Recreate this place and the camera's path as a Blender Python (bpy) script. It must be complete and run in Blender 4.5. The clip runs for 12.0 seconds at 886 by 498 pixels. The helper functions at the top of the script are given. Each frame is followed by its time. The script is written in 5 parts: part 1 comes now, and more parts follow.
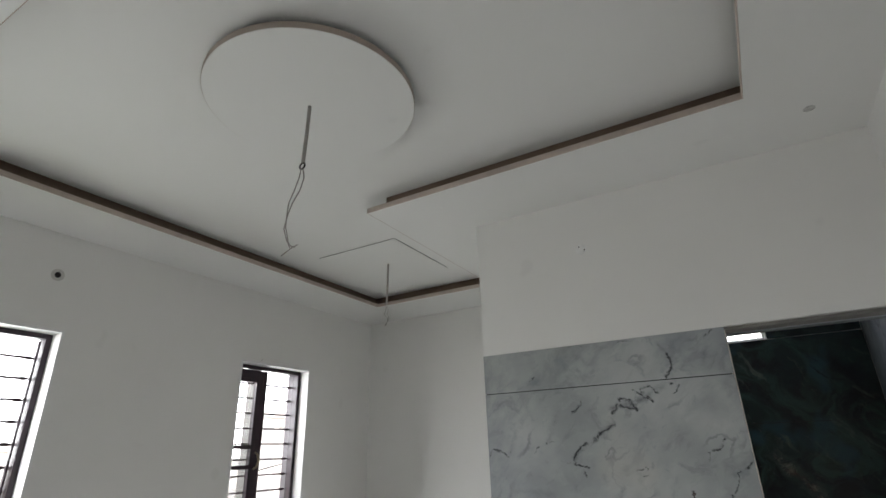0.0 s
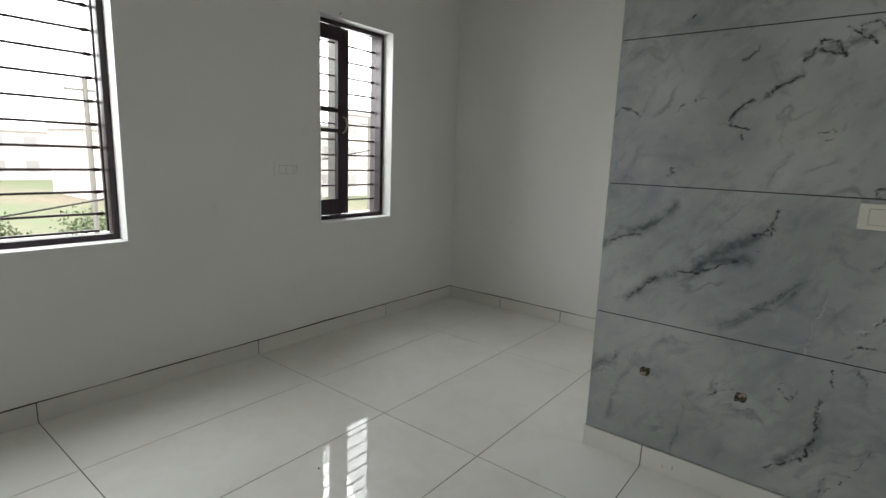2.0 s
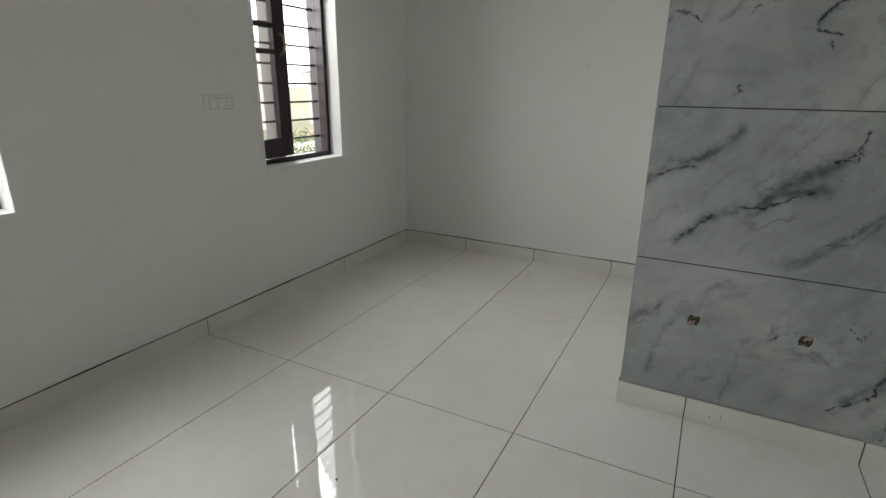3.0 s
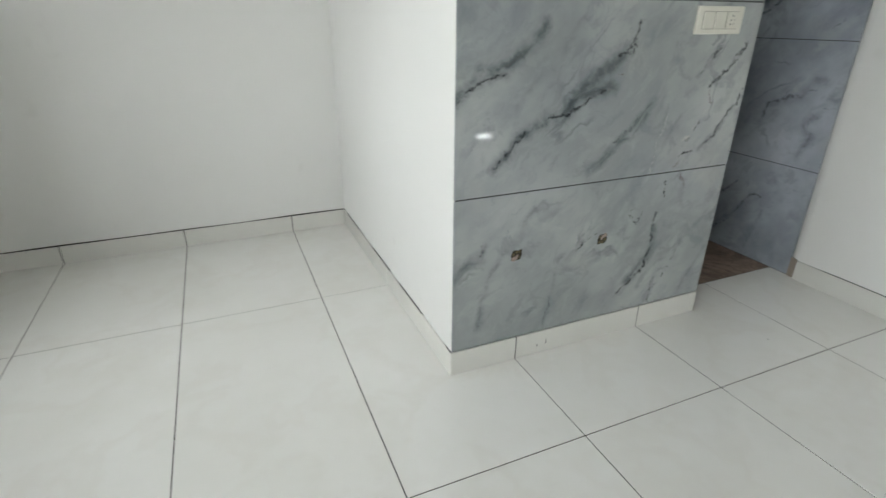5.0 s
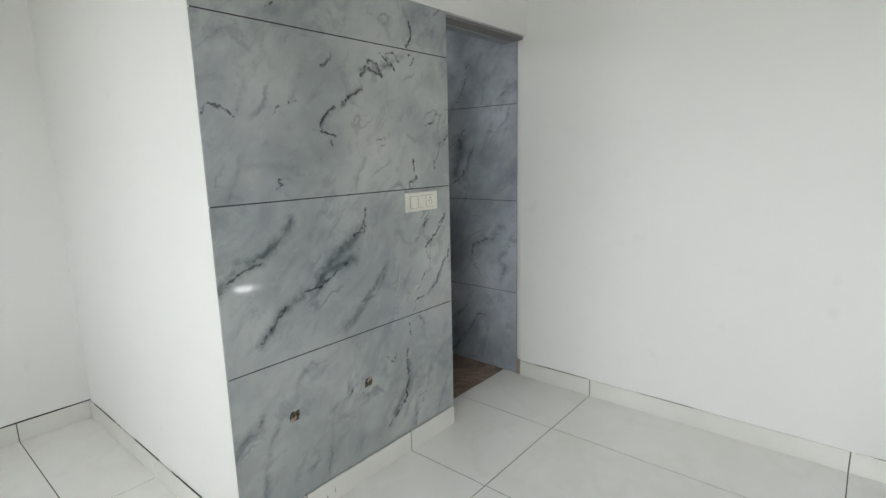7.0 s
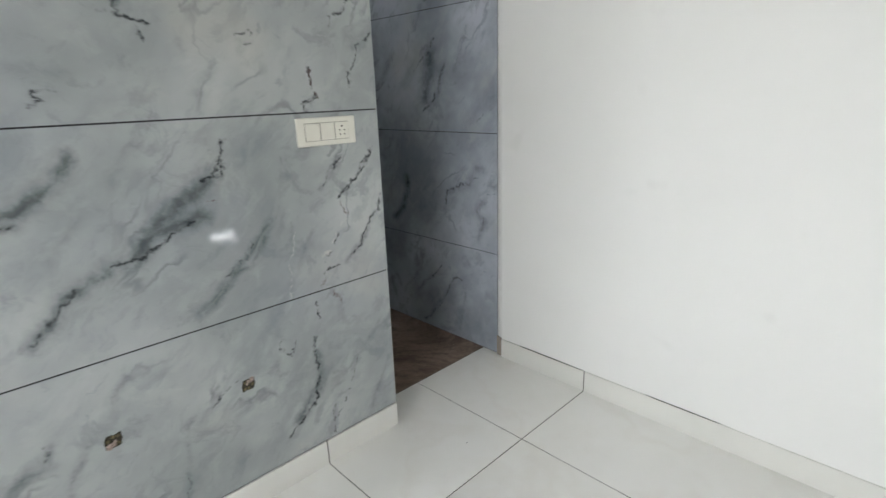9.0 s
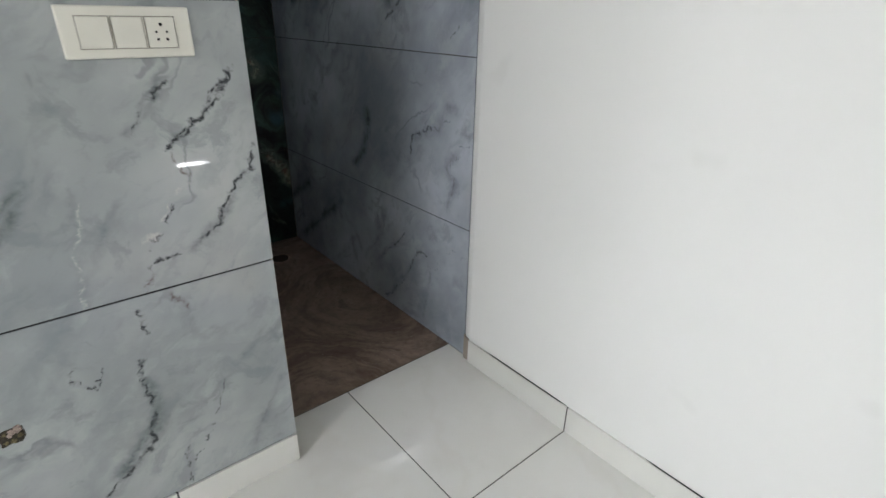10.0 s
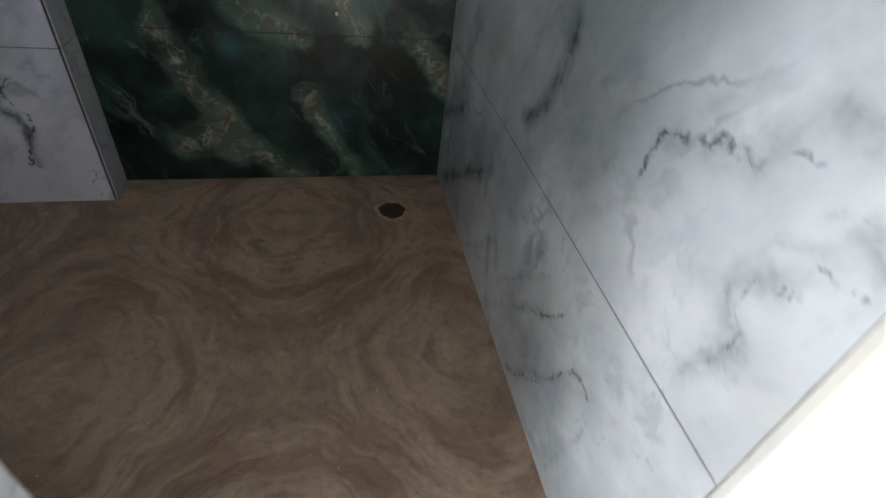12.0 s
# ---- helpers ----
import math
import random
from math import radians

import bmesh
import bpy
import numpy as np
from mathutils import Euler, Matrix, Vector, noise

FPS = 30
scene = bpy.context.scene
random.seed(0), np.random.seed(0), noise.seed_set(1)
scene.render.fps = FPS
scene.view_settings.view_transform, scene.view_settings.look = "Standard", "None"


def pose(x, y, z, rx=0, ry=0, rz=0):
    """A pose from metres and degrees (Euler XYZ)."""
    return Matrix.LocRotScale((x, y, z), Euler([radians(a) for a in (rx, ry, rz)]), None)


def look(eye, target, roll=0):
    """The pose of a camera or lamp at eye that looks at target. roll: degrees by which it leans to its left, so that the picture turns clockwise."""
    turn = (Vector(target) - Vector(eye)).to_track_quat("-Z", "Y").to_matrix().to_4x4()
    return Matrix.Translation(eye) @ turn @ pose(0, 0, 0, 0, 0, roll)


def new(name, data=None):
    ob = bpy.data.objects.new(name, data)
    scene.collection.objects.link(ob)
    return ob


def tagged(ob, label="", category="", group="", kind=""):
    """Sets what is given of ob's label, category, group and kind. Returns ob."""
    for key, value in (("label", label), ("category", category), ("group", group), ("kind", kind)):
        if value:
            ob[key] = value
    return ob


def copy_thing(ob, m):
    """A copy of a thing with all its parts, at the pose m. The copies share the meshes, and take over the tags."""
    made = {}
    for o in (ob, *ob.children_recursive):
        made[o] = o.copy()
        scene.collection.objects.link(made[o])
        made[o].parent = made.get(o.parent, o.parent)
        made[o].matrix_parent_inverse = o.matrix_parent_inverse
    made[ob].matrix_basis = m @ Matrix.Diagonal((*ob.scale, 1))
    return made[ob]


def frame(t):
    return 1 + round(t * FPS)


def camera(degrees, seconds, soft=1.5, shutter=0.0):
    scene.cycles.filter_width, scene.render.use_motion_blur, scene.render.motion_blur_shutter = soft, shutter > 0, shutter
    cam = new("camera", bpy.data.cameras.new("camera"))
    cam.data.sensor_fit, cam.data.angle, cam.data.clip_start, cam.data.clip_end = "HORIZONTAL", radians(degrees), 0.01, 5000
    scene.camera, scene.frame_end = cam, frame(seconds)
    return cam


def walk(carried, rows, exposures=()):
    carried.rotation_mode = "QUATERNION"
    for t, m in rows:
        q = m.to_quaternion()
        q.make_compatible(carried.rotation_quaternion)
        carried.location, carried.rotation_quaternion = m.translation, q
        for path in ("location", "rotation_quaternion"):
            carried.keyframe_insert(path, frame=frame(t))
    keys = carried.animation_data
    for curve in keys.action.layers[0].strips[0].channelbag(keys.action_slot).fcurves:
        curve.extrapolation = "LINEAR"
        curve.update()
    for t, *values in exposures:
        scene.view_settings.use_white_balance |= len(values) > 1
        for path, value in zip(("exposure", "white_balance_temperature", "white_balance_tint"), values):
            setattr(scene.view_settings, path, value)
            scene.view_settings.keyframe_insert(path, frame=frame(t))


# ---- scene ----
cam = camera(81.9, 12.0, shutter=0.2)

PATH = [
    (0, (1.251, -2.587, 1.579), (0.324, -0.977, 2.319), -1.7),
    (0.5, (1.234, -2.57, 1.576), (0.214, -0.973, 2.216), -1.1),
    (0.9, (1.199, -2.55, 1.526), (0.086, -0.933, 1.908), -0.5),
    (1, (1.185, -2.541, 1.519), (0.048, -0.921, 1.803), -0.2),
    (1.2, (1.14, -2.511, 1.478), (-0.032, -0.891, 1.555), 0.1),
    (1.5, (1.038, -2.423, 1.401), (-0.146, -0.821, 1.223), 1.0),
    (2, (0.84, -2.25, 1.352), (-0.372, -0.699, 0.996), 2.1),
    (2.5, (0.515, -2.170, 1.329), (-0.63, -0.591, 0.8785), 2.4),
    (2.7, (0.39, -2.161, 1.332), (-0.647, -0.531, 0.816), 1.7),
    (4.3, (-0.532, -1.655, 1.243), (-0.531, 0.169, 0.421), 1.6),
    (4.5, (-0.612, -1.596, 1.25), (-0.347, 0.201, 0.413), 1.7),
    (5, (-0.64, -1.394, 1.204), (0.083, 0.28, 0.382), 0.3),
    (5.5, (-0.578, -1.335, 1.145), (0.59, 0.089, 0.364), 2.4),
    (6, (-0.698, -1.436, 1.255), (0.658, -0.128, 0.585), 0.2),
    (6.5, (-0.788, -1.581, 1.421), (0.732, -0.356, 0.986), -0.8),
    (8.3, (-0.359, -1.618, 1.351), (1.039, -0.223, 1.034), -1.8),
    (8.5, (-0.254, -1.548, 1.344), (1.115, -0.15, 0.928), -1.5),
    (9, (0.073, -1.461, 1.304), (1.408, -0.09, 0.726), -1.9),
    (9.5, (0.467, -1.408, 1.293), (1.785, -0.05, 0.645), 0.3),
    (10, (0.779, -1.157, 1.244), (1.953, 0.231, 0.409), 1.1),
    (10.5, (1.097, -0.935, 1.247), (2.096, 0.509, 0.289), 2.2),
    (11, (1.366, -0.683, 1.246), (2.038, 0.882, 0.198), 4.1),
    (11.3, (1.443, -0.475, 1.21), (1.986, 1.08, 0.075), 3.5),
    (11.5, (1.426, -0.366, 1.203), (1.959, 1.158, 0.021), 6.15),
    (11.7, (1.406, -0.355, 1.022), (1.952, 1.223, -0.08), 6.1),
    (12, (1.509, -0.124, 1.110), (1.936, 1.343, -0.180), 7.8),
]
walk(cam, [(t, look(eye, target, roll)) for t, eye, target, roll in PATH], [(0, 1.13, 6430, 11), (1.0, 0.87, 6450, 9), (1.5, 0.8, 6500, 8), (2.0, 0.70, 6600, 7), (2.5, 0.68, 6750, 8), (4.3, 1.42, 6480, 7), (5.0, 1.63, 6420, 6), (5.5, 1.58, 6420, 6), (6.0, 1.57, 6420, 6), (6.5, 1.67, 6420, 7), (8.5, 1.76, 6430, 7), (9.0, 1.97, 6410, 9), (9.5, 1.99, 6400, 10), (10.0, 1.99, 6380, 10), (10.5, 2.22, 6350, 11), (11.0, 2.42, 6400, 11), (11.5, 2.92, 6500, 10), (12, 3.71, 6700, 8)])
# ---- light ----
def build_world():
    world = bpy.data.worlds.new("overcast_sky")
    scene.world = world
    world.use_nodes = True
    nt = world.node_tree
    sky = nt.nodes.new("ShaderNodeTexSky")
    sky.sky_type = "NISHITA"
    sky.sun_disc = False
    sky.sun_elevation = radians(52)
    sky.sun_rotation = radians(150)
    sky.air_density, sky.dust_density, sky.ozone_density = 1.0, 4.0, 1.0
    bg = nt.nodes["Background"]
    bg.inputs["Strength"].default_value = SKY
    # haze of an overcast day takes most of the blue away
    hsv = nt.nodes.new("ShaderNodeHueSaturation")
    hsv.inputs["Saturation"].default_value = 0.35
    nt.links.new(sky.outputs[0], hsv.inputs["Color"])
    # a closed white cloud cover, far brighter than the clear sky behind it
    cloud = nt.nodes.new("ShaderNodeMix")
    cloud.data_type, cloud.blend_type = "RGBA", "ADD"
    cloud.inputs[0].default_value = 1.0
    cloud.inputs[7].default_value = (CLOUD, CLOUD * 1.01, CLOUD * 1.02, 1)
    nt.links.new(hsv.outputs[0], cloud.inputs[6])
    nt.links.new(cloud.outputs[2], bg.inputs["Color"])
    sun = bpy.data.lights.new("sun", "SUN")
    sun.energy, sun.angle, sun.color = 1.5, radians(25), (1.0, 0.97, 0.92)
    ob = new("sun", sun)
    ob.matrix_world = look((20, -20, 40), (0, 0, 0))


SKY = 0.15
CLOUD = 15.0
LAMP = 13.0   # watts for each square metre
VENT = 9.0
build_world()


def sky_lamp(x, y, z, w, h, aim, watts):
    """Stands in an opening for the light of the bright overcast sky beyond it."""
    d = bpy.data.lights.new("sky_in_window", "AREA")
    d.shape, d.size, d.size_y, d.energy, d.color = "RECTANGLE", w, h, watts, (0.97, 0.99, 1.0)
    ob = new("sky_in_window", d)
    ob.matrix_world = look((x, y, z), aim)
    return ob


# above the skyline and leaning in from above, as sky light falls; the lower half of each window is open to the view
sky_lamp(-2.56, -1.895, 1.91, 1.42, 0.76, (-1.56, -1.895, 1.33), LAMP * 1.08)
sky_lamp(-2.56, 0.4475, 1.91, 0.72, 0.76, (-1.56, 0.4475, 1.33), LAMP * 0.55)
sky_lamp(1.125, 1.86, 2.485, 0.56, 0.46, (1.125, 0, 2.485), VENT * 0.215)
sky_lamp(1.82, -3.30, 0.065, 0.20, 0.11, (1.82, 0, 0.065), 0.7)


# ---- materials ----
class Mat:
    """A small hand for building node materials."""

    def __init__(self, name, rough=0.5, color=(0.8, 0.8, 0.8), metallic=0.0, spec=0.5):
        self.m = bpy.data.materials.new(name)
        self.m.use_nodes = True
        self.nt = self.m.node_tree
        self.b = self.nt.nodes["Principled BSDF"]
        self.b.inputs["Base Color"].default_value = (*color, 1)
        self.b.inputs["Roughness"].default_value = rough
        self.b.inputs["Metallic"].default_value = metallic
        self.b.inputs["Specular IOR Level"].default_value = spec

    def node(self, kind, **values):
        n = self.nt.nodes.new(kind)
        for k, v in values.items():
            if k in n.inputs:
                if hasattr(v, "is_output"):
                    self.nt.links.new(v, n.inputs[k])
                else:
                    n.inputs[k].default_value = v
        return n

    def link(self, a, b):
        self.nt.links.new(a, b)

    def math(self, op, a, b=0.0, c=0.0, clamp=False):
        n = self.nt.nodes.new("ShaderNodeMath")
        n.operation, n.use_clamp = op, clamp
        for i, v in enumerate((a, b, c)):
            if hasattr(v, "is_output"):
                self.link(v, n.inputs[i])
            else:
                n.inputs[i].default_value = v
        return n.outputs[0]

    def vmath(self, op, a, b=(0, 0, 0), scale=1.0):
        n = self.nt.nodes.new("ShaderNodeVectorMath")
        n.operation = op
        for i, v in enumerate((a, b)):
            if hasattr(v, "is_output"):
                self.link(v, n.inputs[i])
            else:
                n.inputs[i].default_value = v
        if op == "SCALE":
            n.inputs["Scale"].default_value = scale
        return n.outputs[0]

    def noise(self, vec, scale, detail=3.0, rough=0.5, distort=0.0, color=False):
        n = self.node("ShaderNodeTexNoise", Vector=vec, Scale=scale, Detail=detail, Roughness=rough, Distortion=distort)
        return n.outputs["Color" if color else "Fac"]

    def band(self, x, lo, hi, a=0.0, b=1.0):
        n = self.nt.nodes.new("ShaderNodeMapRange")
        n.interpolation_type = "SMOOTHSTEP"
        self.link(x, n.inputs[0])
        for i, v in enumerate((lo, hi, a, b)):
            n.inputs[i + 1].default_value = v
        return n.outputs[0]

    def mix(self, fac, a, b, mode="MIX"):
        n = self.nt.nodes.new("ShaderNodeMix")
        n.data_type, n.blend_type = "RGBA", mode
        for s, v in ((n.inputs[0], fac), (n.inputs[6], a), (n.inputs[7], b)):
            if hasattr(v, "is_output"):
                self.link(v, s)
            elif isinstance(v, tuple):
                s.default_value = (*v, 1)
            else:
                s.default_value = v
        return n.outputs[2]

    def where(self):
        return self.nt.nodes.new("ShaderNodeNewGeometry").outputs["Position"]

    def color(self, v):
        self.link(v, self.b.inputs["Base Color"])

    def rough(self, v):
        self.link(v, self.b.inputs["Roughness"])

    def bump(self, h, strength=0.2, dist=0.01):
        n = self.node("ShaderNodeBump", Height=h, Strength=strength, Distance=dist)
        self.link(n.outputs[0], self.b.inputs["Normal"])


def plaster(name, col, dirt=0.04, rough=0.55):
    m = Mat(name, rough)
    p = m.where()
    big = m.noise(p, 0.9, 4.0)
    small = m.noise(p, 14.0, 4.0, 0.6)
    c = m.mix(m.band(big, 0.3, 0.7), tuple(v * (1 - dirt) for v in col), col)
    spots = m.band(m.noise(p, 5.0, 2.0), 0.70, 0.78)
    c = m.mix(m.math("MULTIPLY", spots, 0.10), c, (0.42, 0.41, 0.38))
    m.color(c)
    m.bump(m.math("ADD", small, m.math("MULTIPLY", big, 2.0)), 0.12, 0.004)
    return m.m


def stroke_group():
    """Adds one soft vein, from A to B, to the veins so far."""
    g = bpy.data.node_groups.new("vein_stroke", "ShaderNodeTree")
    f = g.interface
    for n, k in (("P", "NodeSocketVector"), ("A", "NodeSocketVector"), ("AB", "NodeSocketVector"), ("Inv", "NodeSocketFloat"),
                 ("Width", "NodeSocketFloat"), ("Strength", "NodeSocketFloat"), ("Before", "NodeSocketFloat")):
        f.new_socket(n, in_out="INPUT", socket_type=k)
    f.new_socket("After", in_out="OUTPUT", socket_type="NodeSocketFloat")
    i, o = g.nodes.new("NodeGroupInput"), g.nodes.new("NodeGroupOutput")

    def vm(op, a, b):
        n = g.nodes.new("ShaderNodeVectorMath")
        n.operation = op
        g.links.new(a, n.inputs[0])
        if b is not None:
            g.links.new(b, n.inputs[1])
        return n

    def mm(op, a, b=None, clamp=False):
        n = g.nodes.new("ShaderNodeMath")
        n.operation, n.use_clamp = op, clamp
        for k, v in enumerate((a, b)):
            if v is None:
                continue
            if hasattr(v, "is_output"):
                g.links.new(v, n.inputs[k])
            else:
                n.inputs[k].default_value = v
        return n.outputs[0]
    ap = vm("SUBTRACT", i.outputs["P"], i.outputs["A"]).outputs[0]
    d = vm("DOT_PRODUCT", ap, i.outputs["AB"]).outputs["Value"]
    t = mm("MULTIPLY", d, i.outputs["Inv"], True)
    n = g.nodes.new("ShaderNodeVectorMath")
    n.operation = "SCALE"
    g.links.new(i.outputs["AB"], n.inputs[0])
    g.links.new(t, n.inputs["Scale"])
    gap = vm("LENGTH", vm("SUBTRACT", ap, n.outputs[0]).outputs[0], None).outputs["Value"]
    q = mm("DIVIDE", gap, i.outputs["Width"])
    q = mm("SUBTRACT", 1.0, q, True)
    q = mm("MULTIPLY", q, q)
    q = mm("MULTIPLY", q, i.outputs["Strength"])
    g.links.new(mm("MAXIMUM", q, i.outputs["Before"]), o.inputs[0])
    return g


STROKE = stroke_group()


def flat_uv(m, axes):
    """Wall coordinates: the two named axes of the place, and 0."""
    s = m.node("ShaderNodeSeparateXYZ", Vector=m.where())
    c = m.node("ShaderNodeCombineXYZ", X=s.outputs[axes[0]], Y=s.outputs[axes[1]])
    return c.outputs[0]


def wobble(m, p, rows):
    for scale, amp in rows:
        n = m.noise(p, scale, 2.0, 0.6, color=True)
        off = m.vmath("SCALE", m.vmath("SUBTRACT", n, (0.5, 0.5, 0.5)), scale=amp)
        p = m.vmath("ADD", p, off)
    return p


def veins(m, p, lines):
    """lines: polylines of (u, v) points with a width and a strength."""
    out = 0.0
    for width, strength, pts in lines:
        for (u0, v0), (u1, v1) in zip(pts, pts[1:]):
            n = m.nt.nodes.new("ShaderNodeGroup")
            n.node_tree = STROKE
            m.link(p, n.inputs["P"])
            n.inputs["A"].default_value = (u0, v0, 0)
            n.inputs["AB"].default_value = (u1 - u0, v1 - v0, 0)
            n.inputs["Inv"].default_value = 1 / ((u1 - u0) ** 2 + (v1 - v0) ** 2)
            n.inputs["Width"].default_value = width
            n.inputs["Strength"].default_value = strength
            if out:
                m.link(out, n.inputs["Before"])
            out = n.outputs[0]
    return out


def marble(name, axes, soft_lines=(), fine_lines=(), rust_lines=(), pale_lines=(), lean=0.75, light=(0.446, 0.466, 0.462), dark=(0.272, 0.293, 0.300), spec=0.5, haze=0.0):
    """Polished grey marble print: clouds, slanting smears, and crisp dark, rusty and pale veins."""
    m = Mat(name, 0.07, spec=spec)
    p = flat_uv(m, axes)
    q = wobble(m, p, ((4.0, 0.07), (18.0, 0.03), (55.0, 0.016)))
    fine = wobble(m, p, ((11.0, 0.040), (40.0, 0.030), (120.0, 0.010)))
    # slanted, stretched clouds
    rot = m.nt.nodes.new("ShaderNodeMapping")
    rot.vector_type = "TEXTURE"
    rot.inputs["Rotation"].default_value = (0, 0, lean)
    rot.inputs["Scale"].default_value = (2.0, 0.85, 1.0)
    m.link(q, rot.inputs["Vector"])
    streak = m.noise(rot.outputs[0], 3.4, 5.0, 0.62)
    wisp = m.noise(rot.outputs[0], 9.0, 4.0, 0.6, 0.4)
    cloud = m.noise(p, 1.7, 4.0, 0.55)
    c = m.mix(m.band(cloud, 0.32, 0.68), dark, light)
    c = m.mix(m.math("MULTIPLY", m.band(streak, 0.50, 0.72), 0.42), c, (0.115, 0.145, 0.165))
    c = m.mix(m.math("MULTIPLY", m.band(wisp, 0.56, 0.70), 0.30), c, (0.15, 0.17, 0.18))
    c = m.mix(m.math("MULTIPLY", m.band(wisp, 0.46, 0.30), 0.14), c, (0.62, 0.64, 0.62))
    c = m.mix(m.math("MULTIPLY", m.band(m.noise(p, 2.1, 2.0), 0.56, 0.7), 0.30), c, (0.50, 0.48, 0.43))
    fibre = m.noise(rot.outputs[0], 17.0, 4.0, 0.65)
    # mottles: grey-blue stains with one soft and one broken side, and warm pale ones
    mottle = m.noise(q, 6.5, 5.0, 0.66, 0.8)
    c = m.mix(m.math("MULTIPLY", m.band(mottle, 0.55, 0.68), 0.40), c, (0.17, 0.195, 0.205))
    c = m.mix(m.math("MULTIPLY", m.band(mottle, 0.46, 0.30), 0.14), c, (0.58, 0.59, 0.56))
    c = m.mix(m.math("MULTIPLY", m.band(m.noise(p, 1.1, 2.0), 0.42, 0.66), 0.18), c, (0.38, 0.40, 0.48))
    # thin grey threads, broken up, running with the clouds
    ridge = m.math("ABSOLUTE", m.math("SUBTRACT", m.noise(rot.outputs[0], 3.6, 3.5, 0.55, 0.5), 0.5))
    patchy = m.band(m.noise(p, 3.5, 2.0), 0.50, 0.66)
    c = m.mix(m.math("MULTIPLY", m.math("MULTIPLY", m.band(ridge, 0.024, 0.0), patchy), 0.42), c, (0.085, 0.10, 0.11))
    c = m.mix(m.math("MULTIPLY", m.band(m.noise(rot.outputs[0], 28.0, 3.0, 0.6), 0.55, 0.75), 0.14), c, (0.17, 0.19, 0.20))
    blot = m.math("ADD", m.math("MULTIPLY", m.noise(fine, 13.0, 5.0, 0.72), 1.7), m.math("MULTIPLY_ADD", fibre, 1.5, -0.62))
    broken = m.band(m.noise(p, 26.0, 3.0), 0.34, 0.50, 0.72, 1.0)
    if soft_lines:
        soft = m.math("MULTIPLY", veins(m, q, [(w * 1.28, g, pts) for w, g, pts in soft_lines]), blot)
        c = m.mix(m.math("MULTIPLY", m.band(soft, 0.08, 0.80), 0.74), c, (0.085, 0.105, 0.112))
        c = m.mix(m.math("MULTIPLY", m.band(soft, 0.50, 1.0), 0.45), c, (0.030, 0.038, 0.042))
    if fine_lines:
        c = m.mix(m.band(m.math("MULTIPLY", veins(m, fine, fine_lines), broken), 0.03, 0.85, 0.0, 0.95), c, (0.022, 0.026, 0.029))
    if pale_lines:
        c = m.mix(m.math("MULTIPLY", veins(m, fine, pale_lines), broken), c, (0.60, 0.585, 0.55))
    if rust_lines:
        c = m.mix(veins(m, fine, rust_lines), c, (0.085, 0.035, 0.022))
    m.color(c)
    m.rough(m.band(m.noise(p, 6.0, 3.0), 0.3, 0.8, 0.03 + haze, 0.09 + haze))
    return m.m


FINE_A = [
    (0.01, 0.8, [(0.113, 0.499), (0.099, 0.465)]),
    (0.009, 0.8, [(0.913, 0.239), (0.908, 0.114)]),
    (0.009, 0.6, [(0.4, 0.251), (0.384, 0.134)]),
    (0.012, 1, [(0.89, 0.641), (0.894, 0.582)]),
    (0.014, 1, [(0.867, 0.519), (0.867, 0.428), (0.869, 0.349), (0.834, 0.277), (0.728, 0.186)]),
    (0.008, 0.8, [(1.036, 0.382), (0.997, 0.285), (0.927, 0.171)]),
    (0.008, 0.7, [(0.586, 0.474), (0.533, 0.448), (0.502, 0.409)]),
    (0.008, 0.8, [(0.744, 0.556), (0.732, 0.523), (0.773, 0.486)]),
    (0.007, 0.8, [(0.798, 0.533), (0.775, 0.48)]),
]
FINE_B = [
    (0.014, 1, [(0.65, 1.197), (0.64, 1.148), (0.619, 1.109), (0.583, 1.096)]),
    (0.011, 0.9, [(1.024, 1.112), (0.992, 1.07), (0.954, 1.022)]),
    (0.013, 1, [(1.16, 1.13), (1.095, 1.057), (1.052, 1.015), (1.008, 0.981)]),
    (0.012, 1, [(1.181, 0.921), (1.115, 0.874)]),
    (0.012, 0.9, [(0.159, 1.051), (0.095, 1.042), (0.044, 1.015), (0.002, 0.97)]),
    (0.014, 1, [(0.539, 0.997), (0.467, 0.952), (0.403, 0.919), (0.332, 0.922)]),
    (0.013, 1, [(0.237, 0.88), (0.222, 0.846), (0.189, 0.817), (0.137, 0.769)]),
    (0.009, 0.7, [(0.701, 0.894), (0.658, 0.844), (0.609, 0.818)]),
    (0.011, 1, [(1.162, 1.132), (1.124, 1.071), (1.053, 1.031), (1.011, 0.978)]),
]
FINE_B1 = [
    (0.012, 1, [(1.188, 0.972), (1.176, 0.922), (1.124, 0.878), (1.084, 0.799), (1.019, 0.761), (0.944, 0.747)]),
    (0.009, 0.9, [(0.997, 0.87), (0.977, 0.815), (0.943, 0.798), (0.931, 0.733)]),
    (0.014, 0.9, [(0.648, 1.15), (0.638, 1.107), (0.598, 1.098)]),
]
